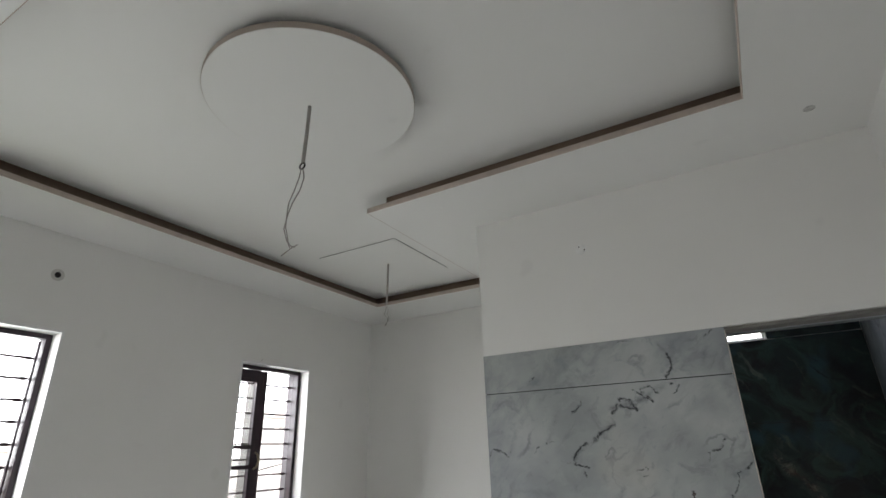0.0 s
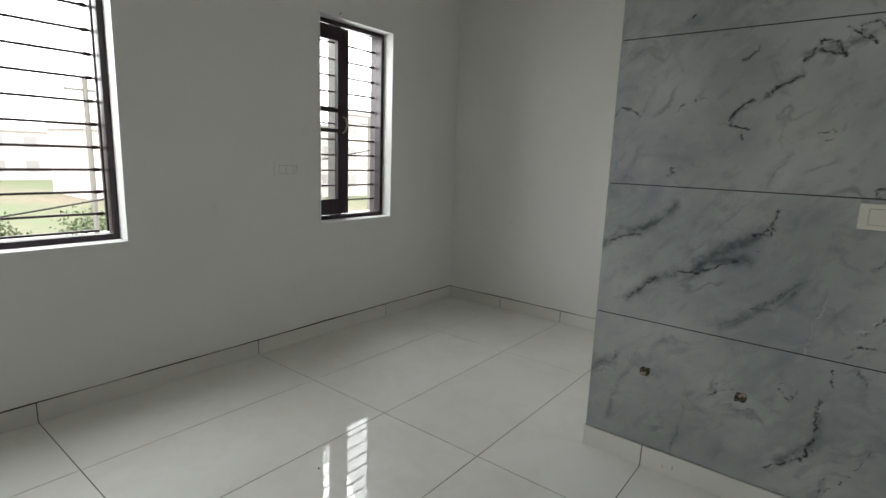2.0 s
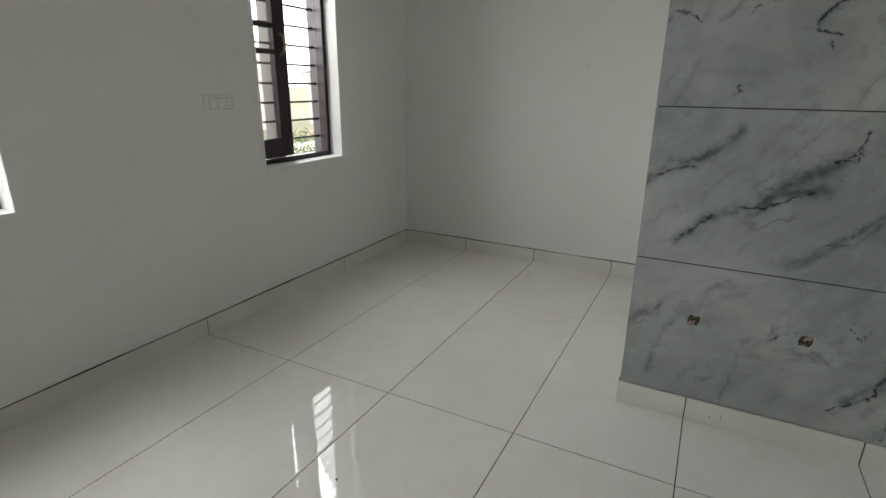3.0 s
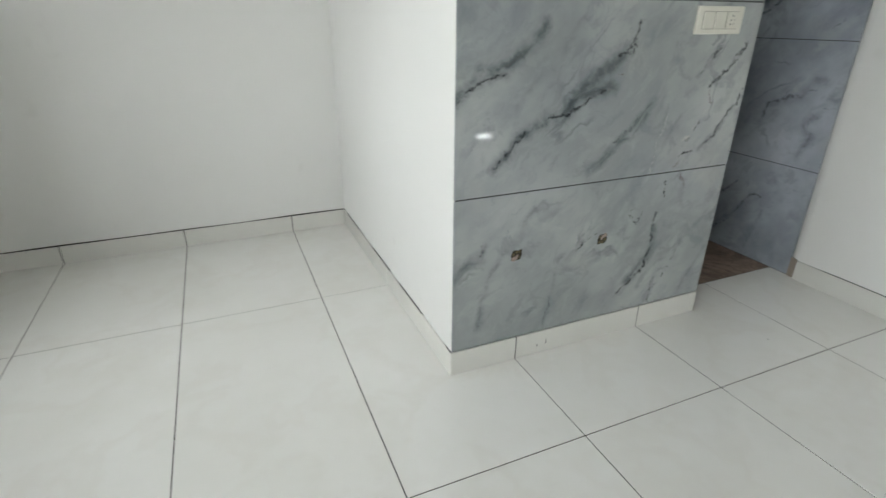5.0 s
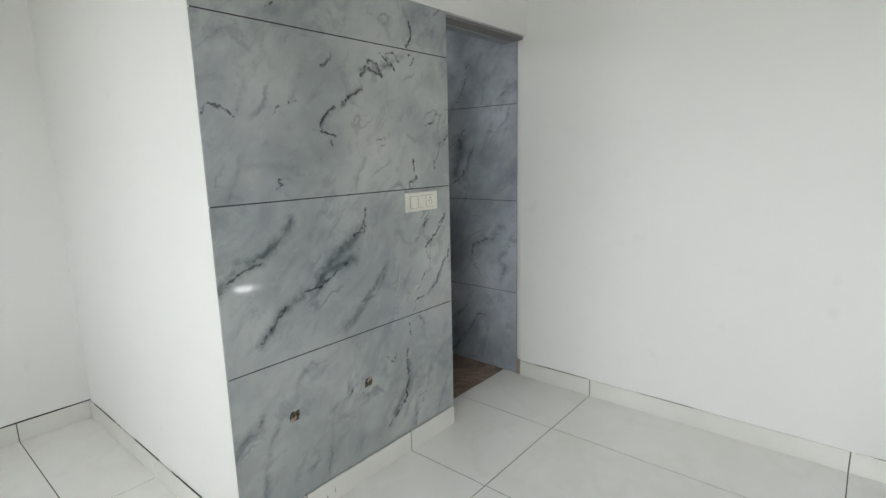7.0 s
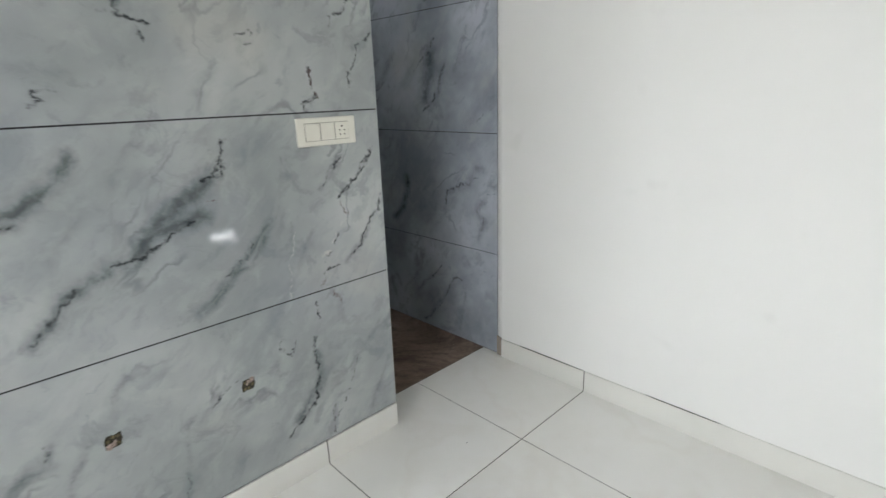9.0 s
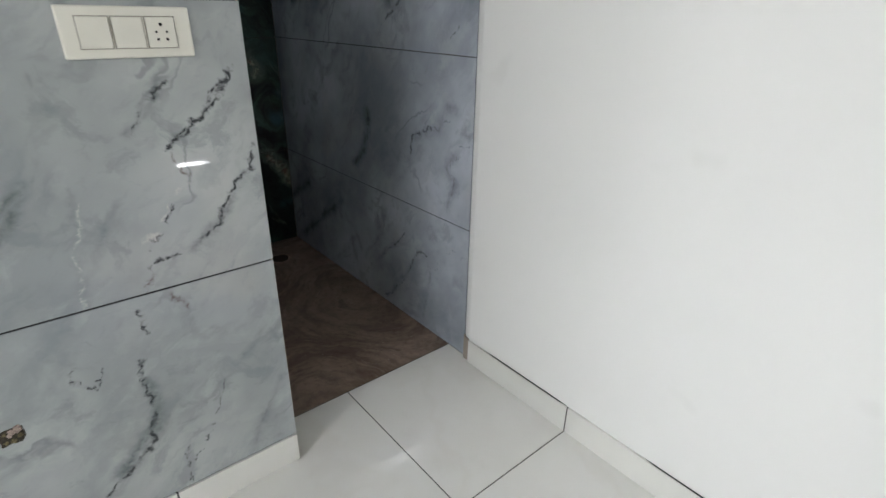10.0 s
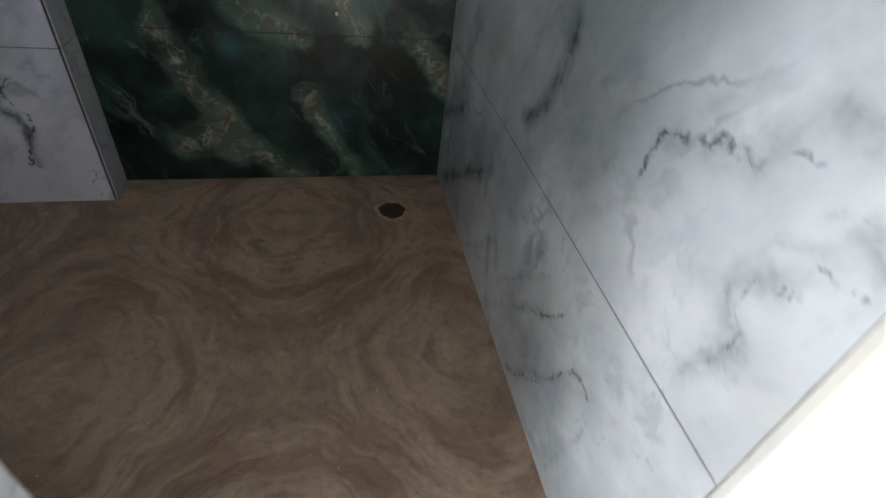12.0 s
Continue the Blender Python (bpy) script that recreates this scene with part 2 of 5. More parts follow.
FINE_C = [
    (0.015, 1, [(0.419, 1.52), (0.463, 1.506), (0.513, 1.502)]),
    (0.012, 0.8, [(0.483, 1.478), (0.497, 1.454)]),
    (0.016, 1, [(0.456, 1.521), (0.456, 1.556), (0.492, 1.593), (0.548, 1.608), (0.582, 1.64), (0.625, 1.658), (0.652, 1.679)]),
    (0.015, 1, [(0.64, 1.705), (0.673, 1.745), (0.702, 1.794), (0.754, 1.766), (0.775, 1.738), (0.697, 1.757)]),
    (0.013, 1, [(0.772, 1.82), (0.848, 1.761), (0.798, 1.824), (0.841, 1.842), (0.886, 1.804)]),
    (0.012, 1, [(0.912, 1.852), (0.973, 1.828), (0.941, 1.805)]),
    (0.012, 1, [(0.009, 1.556), (0.036, 1.583), (0.076, 1.569), (0.11, 1.554), (0.121, 1.585)]),
    (0.011, 0.9, [(0.516, 1.801), (0.498, 1.765), (0.466, 1.736)]),
]
FINE_C1 = [
    (0.009, 0.7, [(0.254, 1.563), (0.276, 1.591), (0.317, 1.61), (0.364, 1.615)]),
    (0.011, 1, [(0.292, 1.343), (0.26, 1.336), (0.266, 1.316), (0.248, 1.304)]),
    (0.011, 1, [(1.11, 1.594), (1.079, 1.561), (1.035, 1.545), (1.027, 1.513)]),
    (0.01, 0.9, [(1.194, 1.501), (1.131, 1.473), (1.105, 1.413), (1.086, 1.338)]),
    (0.012, 1, [(0.945, 1.401), (0.949, 1.336), (0.959, 1.31), (0.918, 1.291)]),
    (0.011, 0.8, [(0.728, 1.473), (0.766, 1.484), (0.798, 1.464), (0.755, 1.452)]),
    (0.011, 0.9, [(0.945, 1.357), (0.964, 1.305), (0.921, 1.285), (0.921, 1.263)]),
]
FINE_D = [
    (0.014, 1, [(0.945, 1.973), (0.959, 1.92), (0.95, 1.901), (0.918, 1.871)]),
    (0.01, 0.9, [(0.287, 1.934), (0.258, 1.911)]),
    (0.011, 0.9, [(1.145, 2.066), (1.118, 2.041)]),
    (0.009, 0.8, [(0.737, 2.057), (0.797, 2.06)]),
    (0.008, 0.8, [(0.482, 2.053), (0.559, 2.054)]),
]
PALE_B = [
    (0.008, 0.9, [(0.987, 0.868), (0.968, 0.817), (0.933, 0.797)]),
    (0.006, 0.7, [(0.841, 0.902), (0.811, 0.8), (0.798, 0.672)]),
    (0.007, 0.7, [(1.038, 0.911), (1.01, 0.884)]),
]
RUST_A = [
    (0.012, 0.8, [(0.956, 0.655), (0.981, 0.617)]),
]
RUST_B = [
    (0.008, 0.9, [(1.017, 0.972), (1.053, 0.929)]),
    (0.008, 0.8, [(0.934, 0.732), (0.915, 0.686)]),
    (0.007, 0.8, [(0.586, 1.039), (0.612, 1.029)]),
]
RUST_C = [
    (0.009, 0.9, [(0.947, 1.396), (0.948, 1.351), (0.964, 1.305)]),
]
SOFT_A = [
    (0.045, 0.55, [(0.109, 0.5), (0.098, 0.452), (0.05, 0.441), (0, 0.387)]),
    (0.038, 0.45, [(0.318, 0.623), (0.232, 0.516), (0.166, 0.435)]),
    (0.035, 0.5, [(0.166, 0.435), (0.135, 0.38), (0.1, 0.174)]),
    (0.028, 0.42, [(0.53, 0.488), (0.433, 0.404), (0.405, 0.264), (0.384, 0.11)]),
    (0.05, 0.5, [(0.88, 0.332), (0.811, 0.246), (0.723, 0.171)]),
    (0.035, 0.4, [(1.172, 0.326), (1.083, 0.131)]),
    (0.03, 0.25, [(0.714, 0.582), (0.796, 0.506)]),
    (0.045, 0.7, [(0.874, 0.444), (0.865, 0.331), (0.765, 0.224)]),
    (0.028, 0.4, [(1.148, 0.512), (1.067, 0.4), (0.979, 0.294)]),
]
SOFT_B = [
    (0.06, 0.85, [(0.605, 1.111), (0.523, 1.055), (0.437, 0.991)]),
    (0.055, 0.8, [(0.284, 1.187), (0.224, 1.119), (0.142, 1.068), (0.081, 1.062)]),
    (0.045, 0.3, [(0.424, 1.215), (0.388, 1.157), (0.36, 1.086)]),
    (0.05, 0.75, [(0.16, 1.063), (0.084, 1.047), (0.013, 0.993), (0.002, 0.967)]),
    (0.07, 0.8, [(0.558, 1.014), (0.443, 0.973), (0.399, 0.931), (0.328, 0.915)]),
    (0.045, 0.75, [(0.328, 0.915), (0.258, 0.882), (0.224, 0.865), (0.189, 0.823), (0.137, 0.772)]),
    (0.04, 0.55, [(0.755, 0.959), (0.649, 0.846), (0.589, 0.801), (0.519, 0.724)]),
    (0.05, 0.3, [(0.296, 1.052), (0.201, 0.945)]),
    (0.04, 0.3, [(0.14, 0.862), (0.094, 0.8)]),
    (0.03, 0.35, [(0.903, 0.87), (0.807, 0.731)]),
]
SOFT_B1 = [
    (0.035, 0.45, [(1.02, 1.142), (1.003, 1.068), (0.951, 1.021)]),
    (0.03, 0.6, [(1.159, 0.907), (1.083, 0.79), (1.018, 0.753)]),
    (0.045, 0.6, [(0.629, 1.102), (0.55, 1.051), (0.54, 1.003)]),
    (0.035, 0.6, [(0.738, 0.909), (0.682, 0.834), (0.615, 0.816), (0.536, 0.718)]),
    (0.022, 0.35, [(0.833, 1.135), (0.806, 0.998), (0.738, 0.909)]),
    (0.022, 0.35, [(0.83, 0.919), (0.805, 0.67)]),
]
SOFT_C = [
    (0.04, 0.55, [(0.665, 1.756), (0.755, 1.778), (0.911, 1.836)]),
    (0.03, 0.5, [(0.45, 1.538), (0.54, 1.604), (0.652, 1.688)]),
    (0.025, 0.35, [(0.261, 1.345), (0.257, 1.3)]),
    (0.04, 0.4, [(0.736, 1.464), (0.743, 1.417)]),
    (0.045, 0.35, [(0.204, 1.724), (0.156, 1.654), (0.123, 1.557)]),
    (0.045, 0.38, [(0.404, 1.759), (0.343, 1.677), (0.317, 1.61)]),
    (0.04, 0.35, [(0.172, 1.471), (0.118, 1.403), (0.06, 1.281)]),
    (0.04, 0.3, [(0.127, 1.38), (0.328, 1.367)]),
    (0.045, 0.4, [(0.65, 1.392), (0.611, 1.329)]),
    (0.04, 0.35, [(0.578, 1.469), (0.592, 1.432)]),
    (0.05, 0.3, [(0.893, 1.444), (0.845, 1.304)]),
    (0.05, 0.3, [(0.218, 1.805), (0.258, 1.72)]),
]
SOFT_D = [
    (0.03, 0.45, [(0.921, 2.03), (0.949, 1.968)]),
    (0.03, 0.4, [(1.118, 2.041), (1.087, 1.917)]),
    (0.03, 0.3, [(0.129, 1.968), (0.077, 1.891)]),
    (0.04, 0.35, [(0.515, 2.025), (0.6, 1.953)]),
    (0.03, 0.3, [(0.633, 1.965), (0.599, 1.946)]),
]
SIDE_FINE_A = [
    (0.012, 1, [(0.636, 0.245), (0.526, 0.331), (0.466, 0.398)]),
    (0.014, 1, [(0.633, 0.03), (0.583, 0.064), (0.467, 0.194), (0.432, 0.263), (0.367, 0.353), (0.322, 0.343)]),
    (0.008, 0.6, [(0.316, 0.3), (0.252, 0.31), (0.238, 0.379), (0.144, 0.441)]),
]
SIDE_FINE_B = [
    (0.016, 1, [(0.424, 0.754), (0.421, 0.782), (0.413, 0.82), (0.384, 0.843), (0.364, 0.833)]),
    (0.016, 1, [(0.364, 0.833), (0.325, 0.85), (0.316, 0.866), (0.284, 0.863), (0.251, 0.878)]),
    (0.01, 0.9, [(0.227, 0.897), (0.199, 0.906)]),
    (0.01, 0.9, [(0.726, 0.883), (0.728, 0.81), (0.745, 0.737)]),
    (0.01, 0.8, [(0.172, 0.65), (0.156, 0.709), (0.19, 0.735), (0.187, 0.773)]),
    (0.01, 1, [(0.171, 0.786), (0.141, 0.797)]),
    (0.009, 1, [(0.141, 0.833), (0.114, 0.835), (0.088, 0.836)]),
]
SIDE_FINE_C = [
    (0.014, 1, [(0.472, 1.573), (0.529, 1.503), (0.579, 1.468)]),
    (0.016, 1, [(0.415, 1.449), (0.45, 1.366), (0.518, 1.26), (0.574, 1.219)]),
    (0.01, 0.9, [(0.159, 1.206), (0.202, 1.172)]),
    (0.008, 0.8, [(0.247, 1.584), (0.343, 1.417)]),
    (0.012, 1, [(0.406, 1.453), (0.458, 1.319), (0.602, 1.201)]),
    (0.01, 0.9, [(0.47, 1.556), (0.63, 1.421)]),
]
SIDE_FINE_D = [
    (0.01, 1, [(0.413, 2.025), (0.454, 1.939)]),
    (0.012, 1, [(0.459, 1.882), (0.513, 1.757), (0.545, 1.747)]),
    (0.01, 0.9, [(0.161, 1.788), (0.203, 1.748)]),
]
SIDE_SOFT_A = [
    (0.05, 0.8, [(1.649, 0.249), (1.364, 0.401)]),
    (0.06, 0.85, [(1.495, 0.062), (1.058, 0.352), (1.007, 0.41)]),
    (0.045, 0.5, [(1.08, 0.05), (0.875, 0.245)]),
    (0.03, 0.5, [(0.819, 0.157), (0.565, 0.411)]),
    (0.035, 0.5, [(0.754, 0.139), (0.473, 0.388)]),
    (0.04, 0.55, [(0.612, 0.036), (0.443, 0.234), (0.358, 0.358)]),
    (0.025, 0.45, [(0.35, 0.048), (0.292, 0.266)]),
]
SIDE_SOFT_B = [
    (0.05, 0.55, [(0.253, 0.891), (0.225, 0.921), (0.192, 0.944), (0.161, 0.95)]),
    (0.04, 0.5, [(0.401, 0.822), (0.325, 0.85), (0.258, 0.876)]),
    (0.035, 0.5, [(0.547, 0.572), (0.478, 0.653), (0.435, 0.724)]),
    (0.05, 0.9, [(0.729, 0.873), (0.733, 0.798), (0.77, 0.686), (0.86, 0.611)]),
    (0.045, 0.6, [(0.194, 0.6), (0.166, 0.67), (0.154, 0.713), (0.182, 0.717)]),
    (0.045, 0.6, [(0.182, 0.717), (0.198, 0.752), (0.188, 0.774), (0.165, 0.793)]),
    (0.03, 0.5, [(0.168, 0.822), (0.143, 0.835)]),
    (0.04, 0.45, [(0.129, 0.872), (0.105, 0.863), (0.086, 0.857)]),
    (0.03, 0.3, [(0.285, 0.589), (0.236, 0.603)]),
    (0.05, 0.3, [(1.13, 0.647), (1.39, 0.689)]),
    (0.04, 0.3, [(0.456, 0.93), (0.586, 0.802), (0.637, 0.643)]),
]
SIDE_SOFT_C = [
    (0.09, 0.8, [(0.502, 1.502), (0.559, 1.302)]),
    (0.05, 0.5, [(0.423, 1.366), (0.519, 1.238)]),
    (0.03, 0.5, [(0.247, 1.603), (0.338, 1.411)]),
    (0.03, 0.45, [(0.112, 1.559), (0.178, 1.429)]),
    (0.06, 0.9, [(1.002, 1.634), (1.125, 1.432), (1.361, 1.293)]),
    (0.045, 0.6, [(0.831, 1.473), (1.069, 1.238)]),
    (0.035, 0.4, [(0.131, 1.54), (0.195, 1.443)]),
]
SIDE_SOFT_D = [
    (0.03, 0.4, [(0.338, 2.049), (0.333, 1.983)]),
    (0.025, 0.4, [(0.314, 1.858), (0.333, 1.725)]),
    (0.05, 0.4, [(0.124, 2.039), (0.191, 1.994)]),
]
# the veins of each course of tiles, from the floor up: soft, fine, rusty, pale
FRONT_VEINS = [
    (SOFT_A, FINE_A, RUST_A, []),
    (SOFT_B + SOFT_B1, FINE_B + FINE_B1, RUST_B, PALE_B),
    (SOFT_C, FINE_C + FINE_C1, RUST_C, []),
    (SOFT_D, FINE_D, [], []),
]
SIDE_VEINS = [
    (SIDE_SOFT_A, SIDE_FINE_A),
    (SIDE_SOFT_B, SIDE_FINE_B),
    (SIDE_SOFT_C, SIDE_FINE_C),
    (SIDE_SOFT_D, SIDE_FINE_D),
]


def contour_streaks(m, p, swing, pull, scale, detail=5.0):
    """Fine streaks that follow the contour lines of a slow noise, as in cut stone."""
    slow = m.noise(p, swing, 1.5, 0.4)
    s = m.node("ShaderNodeSeparateXYZ", Vector=p)
    c = m.node("ShaderNodeCombineXYZ", X=m.math("MULTIPLY", slow, pull), Y=m.math("MULTIPLY", s.outputs[0], 0.9), Z=m.math("MULTIPLY", s.outputs[1], 0.9))
    return m.noise(c.outputs[0], scale, detail, 0.62)


def onyx(name, axes, lines):
    """Dark green polished onyx print with tan and rusty veins and teal clouds."""
    m = Mat(name, 0.30, spec=0.35)
    p = flat_uv(m, axes)
    q = wobble(m, p, ((3.0, 0.12), (14.0, 0.05), (60.0, 0.012)))
    streak = contour_streaks(m, q, 2.2, 5.0, 1.8)
    c = m.mix(m.band(m.noise(q, 2.6, 5.0, 0.6), 0.40, 0.66), (0.0015, 0.003, 0.003), (0.017, 0.040, 0.036))
    c = m.mix(m.math("MULTIPLY", m.band(streak, 0.48, 0.70), 0.75), c, (0.055, 0.115, 0.092))
    c = m.mix(m.math("MULTIPLY", m.band(m.noise(p, 3.4, 2.0), 0.56, 0.70), 0.65), c, (0.045, 0.112, 0.135))
    st = m.nt.nodes.new("ShaderNodeMapping")
    st.vector_type = "TEXTURE"
    st.inputs["Rotation"].default_value = (0, 0, -0.9)
    st.inputs["Scale"].default_value = (2.2, 0.45, 1.0)
    m.link(q, st.inputs["Vector"])
    wisp = m.noise(st.outputs[0], 6.0, 6.0, 0.7, 0.5)
    c = m.mix(m.math("MULTIPLY", m.band(wisp, 0.56, 0.72), 0.70), c, (0.16, 0.20, 0.165))
    c = m.mix(m.math("MULTIPLY", m.band(wisp, 0.42, 0.30), 0.8), c, (0.0015, 0.003, 0.002))
    v = veins(m, wobble(m, q, ((26.0, 0.03),)), [(w * 1.3, k, pts) for w, k, pts in lines])
    inside = m.band(m.noise(q, 12.0, 6.0, 0.72, 0.9), 0.38, 0.60)
    tint = m.mix(m.band(m.noise(q, 12.0, 3.0), 0.44, 0.56), (0.24, 0.235, 0.19), (0.125, 0.068, 0.045))
    c = m.mix(m.math("MULTIPLY", m.band(v, 0.0, 0.22), m.band(m.noise(q, 7.0, 3.0), 0.35, 0.6, 0.3, 0.85)), c, (0.075, 0.105, 0.082))
    c = m.mix(m.math("MULTIPLY", m.band(v, 0.30, 0.95), inside), c, tint)
    # thin pale threads that curl along the veins
    thread = m.math("ABSOLUTE", m.math("SUBTRACT", m.noise(q, 9.0, 4.0, 0.6, 1.6), 0.5))
    c = m.mix(m.math("MULTIPLY", m.band(thread, 0.028, 0.0), m.band(v, 0.05, 0.7, 0.0, 0.42)), c, (0.40, 0.41, 0.36))
    m.color(c)
    return m.m


def swirl_floor():
    """Matt brown printed tile, its swirls mirrored about two lines."""
    m = Mat("brown_swirl_tile", 0.55, spec=0.3)
    s = m.node("ShaderNodeSeparateXYZ", Vector=m.where())
    x = m.math("ABSOLUTE", m.math("SUBTRACT", s.outputs[0], 1.372))
    y = m.math("PINGPONG", m.math("ADD", s.outputs[1], -0.13), 0.6)
    c = m.node("ShaderNodeCombineXYZ", X=x, Y=y)
    p = wobble(m, c.outputs[0], ((1.7, 0.13), (5.0, 0.07), (22.0, 0.03)))
    p = m.vmath("ADD", p, m.vmath("SCALE", m.vmath("SUBTRACT", m.noise(m.where(), 3.2, 3.0, color=True), (0.5, 0.5, 0.5)), scale=0.16))

    def stretched(turn, long, across, scale, detail):
        st = m.nt.nodes.new("ShaderNodeMapping")
        st.vector_type = "TEXTURE"
        st.inputs["Rotation"].default_value = (0, 0, turn)
        st.inputs["Scale"].default_value = (long, across, 1.0)
        m.link(p, st.inputs["Vector"])
        return m.noise(st.outputs[0], scale, detail, 0.68, 0.25)
    # the print's streaks run round eyes and diamonds that meet in crosses
    e = m.node("ShaderNodeSeparateXYZ", Vector=p)
    field = m.math("ADD", m.math("COSINE", m.math("MULTIPLY", e.outputs[0], math.pi / 0.5)), m.math("COSINE", m.math("MULTIPLY", e.outputs[1], math.pi / 0.6)))

    def along(pull, scale, detail):
        v = m.node("ShaderNodeCombineXYZ", X=m.math("MULTIPLY", field, pull), Y=e.outputs[0], Z=e.outputs[1])
        return m.noise(v.outputs[0], scale, detail, 0.66)
    rings = along(0.55, 3.4, 6.0)
    edge = along(1.25, 4.2, 7.0)
    worn = m.band(m.noise(m.where(), 5.5, 4.0, 0.65), 0.38, 0.62, 0.25, 1.0)
    thin = stretched(-0.95, 1.5, 0.42, 3.4, 7.0)
    col = m.mix(m.band(rings, 0.36, 0.64), (0.150, 0.100, 0.076), (0.275, 0.205, 0.160))
    col = m.mix(m.math("MULTIPLY", m.math("MULTIPLY", m.band(edge, 0.53, 0.66), worn), 0.62), col, (0.085, 0.050, 0.035))
    col = m.mix(m.math("MULTIPLY", m.band(thin, 0.53, 0.66), 0.55), col, (0.090, 0.054, 0.038))
    col = m.mix(m.math("MULTIPLY", m.math("MULTIPLY", m.band(edge, 0.43, 0.33), worn), 0.42), col, (0.38, 0.30, 0.24))
    col = m.mix(m.math("MULTIPLY", m.band(m.noise(p, 1.8, 2.0), 0.45, 0.65), 0.35), col, (0.22, 0.165, 0.13))
    grain = m.noise(m.where(), 38.0, 5.0, 0.7)
    col = m.mix(m.math("MULTIPLY", m.band(grain, 0.45, 0.70), 0.35), col, (0.08, 0.05, 0.038))
    fleck = m.band(m.noise(m.where(), 85.0, 2.0), 0.72, 0.76)
    m.color(m.mix(m.math("MULTIPLY", fleck, 0.5), col, (0.5, 0.45, 0.4)))
    m.rough(m.band(m.noise(m.where(), 40.0, 3.0), 0.3, 0.7, 0.50, 0.65))
    m.bump(m.noise(m.where(), 160.0, 3.0), 0.15, 0.002)
    return m.m


def floor_tile_mat():
    m = Mat("polished_ivory_tile", 0.03, spec=0.85)
    p = m.where()
    r = m.nt.nodes.new("ShaderNodeObjectInfo").outputs["Random"]
    cloud = m.noise(p, 2.2, 4.0, 0.6)
    c = m.mix(m.band(cloud, 0.3, 0.7), (0.772, 0.765, 0.73), (0.815, 0.81, 0.785))
    c = m.mix(m.math("MULTIPLY", r, 0.12), c, (0.62, 0.60, 0.55))
    drift = m.math("ABSOLUTE", m.math("SUBTRACT", m.noise(wobble(m, p, ((2.5, 0.20),)), 1.6, 4.0, 0.6), 0.5))
    c = m.mix(m.math("MULTIPLY", m.band(drift, 0.05, 0.0), 0.14), c, (0.64, 0.60, 0.535))
    dust = m.band(m.noise(p, 7.0, 5.0, 0.7), 0.55, 0.8)
    m.color(m.mix(m.math("MULTIPLY", dust, 0.15), c, (0.55, 0.53, 0.48)))
    m.rough(m.math("ADD", m.band(m.noise(p, 4.0, 3.0), 0.3, 0.8, 0.004, 0.012), m.math("MULTIPLY", dust, 0.012)))
    m.bump(m.noise(p, 3.0, 1.0), 0.02, 0.002)
    return m.m


def wood_mat(name, a, b, axis_scale=(30, 30, 1.6), rough=0.4):
    m = Mat(name, rough)
    tc = m.nt.nodes.new("ShaderNodeTexCoord").outputs["Object"]
    st = m.nt.nodes.new("ShaderNodeMapping")
    st.inputs["Scale"].default_value = axis_scale
    m.link(tc, st.inputs["Vector"])
    g = m.noise(st.outputs[0], 1.5, 5.0, 0.6, 0.4)
    m.color(m.mix(m.band(g, 0.3, 0.7), a, b))
    m.bump(g, 0.15, 0.002)
    return m.m


def plain(name, col, rough=0.5, metallic=0.0, vary=0.12, scale=20.0):
    m = Mat(name, rough, col, metallic)
    n = m.noise(m.where(), scale, 3.0)
    m.color(m.mix(m.band(n, 0.3, 0.7), tuple(v * (1 - vary) for v in col), col))
    return m.m


WALL = plaster("white_wall_putty", (0.80, 0.795, 0.775))
CEIL = plaster("white_ceiling_paint", (0.80, 0.80, 0.785), 0.03, 0.65)
RAW = plaster("raw_cement", (0.30, 0.25, 0.21), 0.3, 0.9)
COVE = plain("bare_brown_board", (0.165, 0.115, 0.085), 0.85)
LIP = plain("bare_beige_board_edge", (0.52, 0.44, 0.385), 0.8)


COURSES = (0.100, 0.677, 1.264, 1.862, 2.07)


def near_side(kinds, lo, hi):
    """The veins that reach into the stretch lo .. hi of a tile."""
    return [[(w, g, pts) for w, g, pts in lines if max(u for u, _ in pts) > lo - 0.07 and min(u for u, _ in pts) < hi + 0.07] for lines in kinds]


CUTS = (0.0, 0.42, 0.80, 1.2)    # the tiles carry one print; its veins are spread over three materials
MARBLES = [[marble("grey_marble_tile", (0, 2), *near_side(v, a, b)) for a, b in zip(CUTS, CUTS[1:])] for v in FRONT_VEINS]
SIDE_COURSES = (0.0, 0.539, 1.124, 1.705, 2.29, 2.80)
SIDE_MARBLES = [marble("grey_marble_tile_of_bathroom", (1, 2), [(w * 1.15, k * 0.85, pts) for w, k, pts in v[0]], [(w, k * 0.68, pts) for w, k, pts in v[1]], lean=-0.9, light=(0.51, 0.54, 0.60), dark=(0.235, 0.26, 0.295), spec=0.42) for v in SIDE_VEINS + [([], [])]]
MARBLE_REVEAL = marble("grey_marble_reveal", (1, 2), [(0.065, 0.95, [(0.66, 0.05), (0.50, 0.20), (0.37, 0.34)]), (0.050, 0.60, [(0.55, 0.30), (0.47, 0.40)]), (0.026, 0.55, [(0.09, 0.42), (0.12, 0.52), (0.17, 0.60)]), (0.026, 0.55, [(0.08, 0.80), (0.11, 0.93), (0.10, 1.06)]), (0.026, 0.55, [(0.15, 1.15), (0.11, 1.26), (0.09, 1.40)])],
                       [(0.009, 0.9, [(0.08, 0.58), (0.12, 0.66), (0.16, 0.70)]), (0.009, 0.9, [(0.09, 1.00), (0.13, 1.08), (0.17, 1.12)]), (0.009, 0.9, [(0.08, 0.24), (0.12, 0.32)])], lean=-0.6, light=(0.42, 0.44, 0.48))
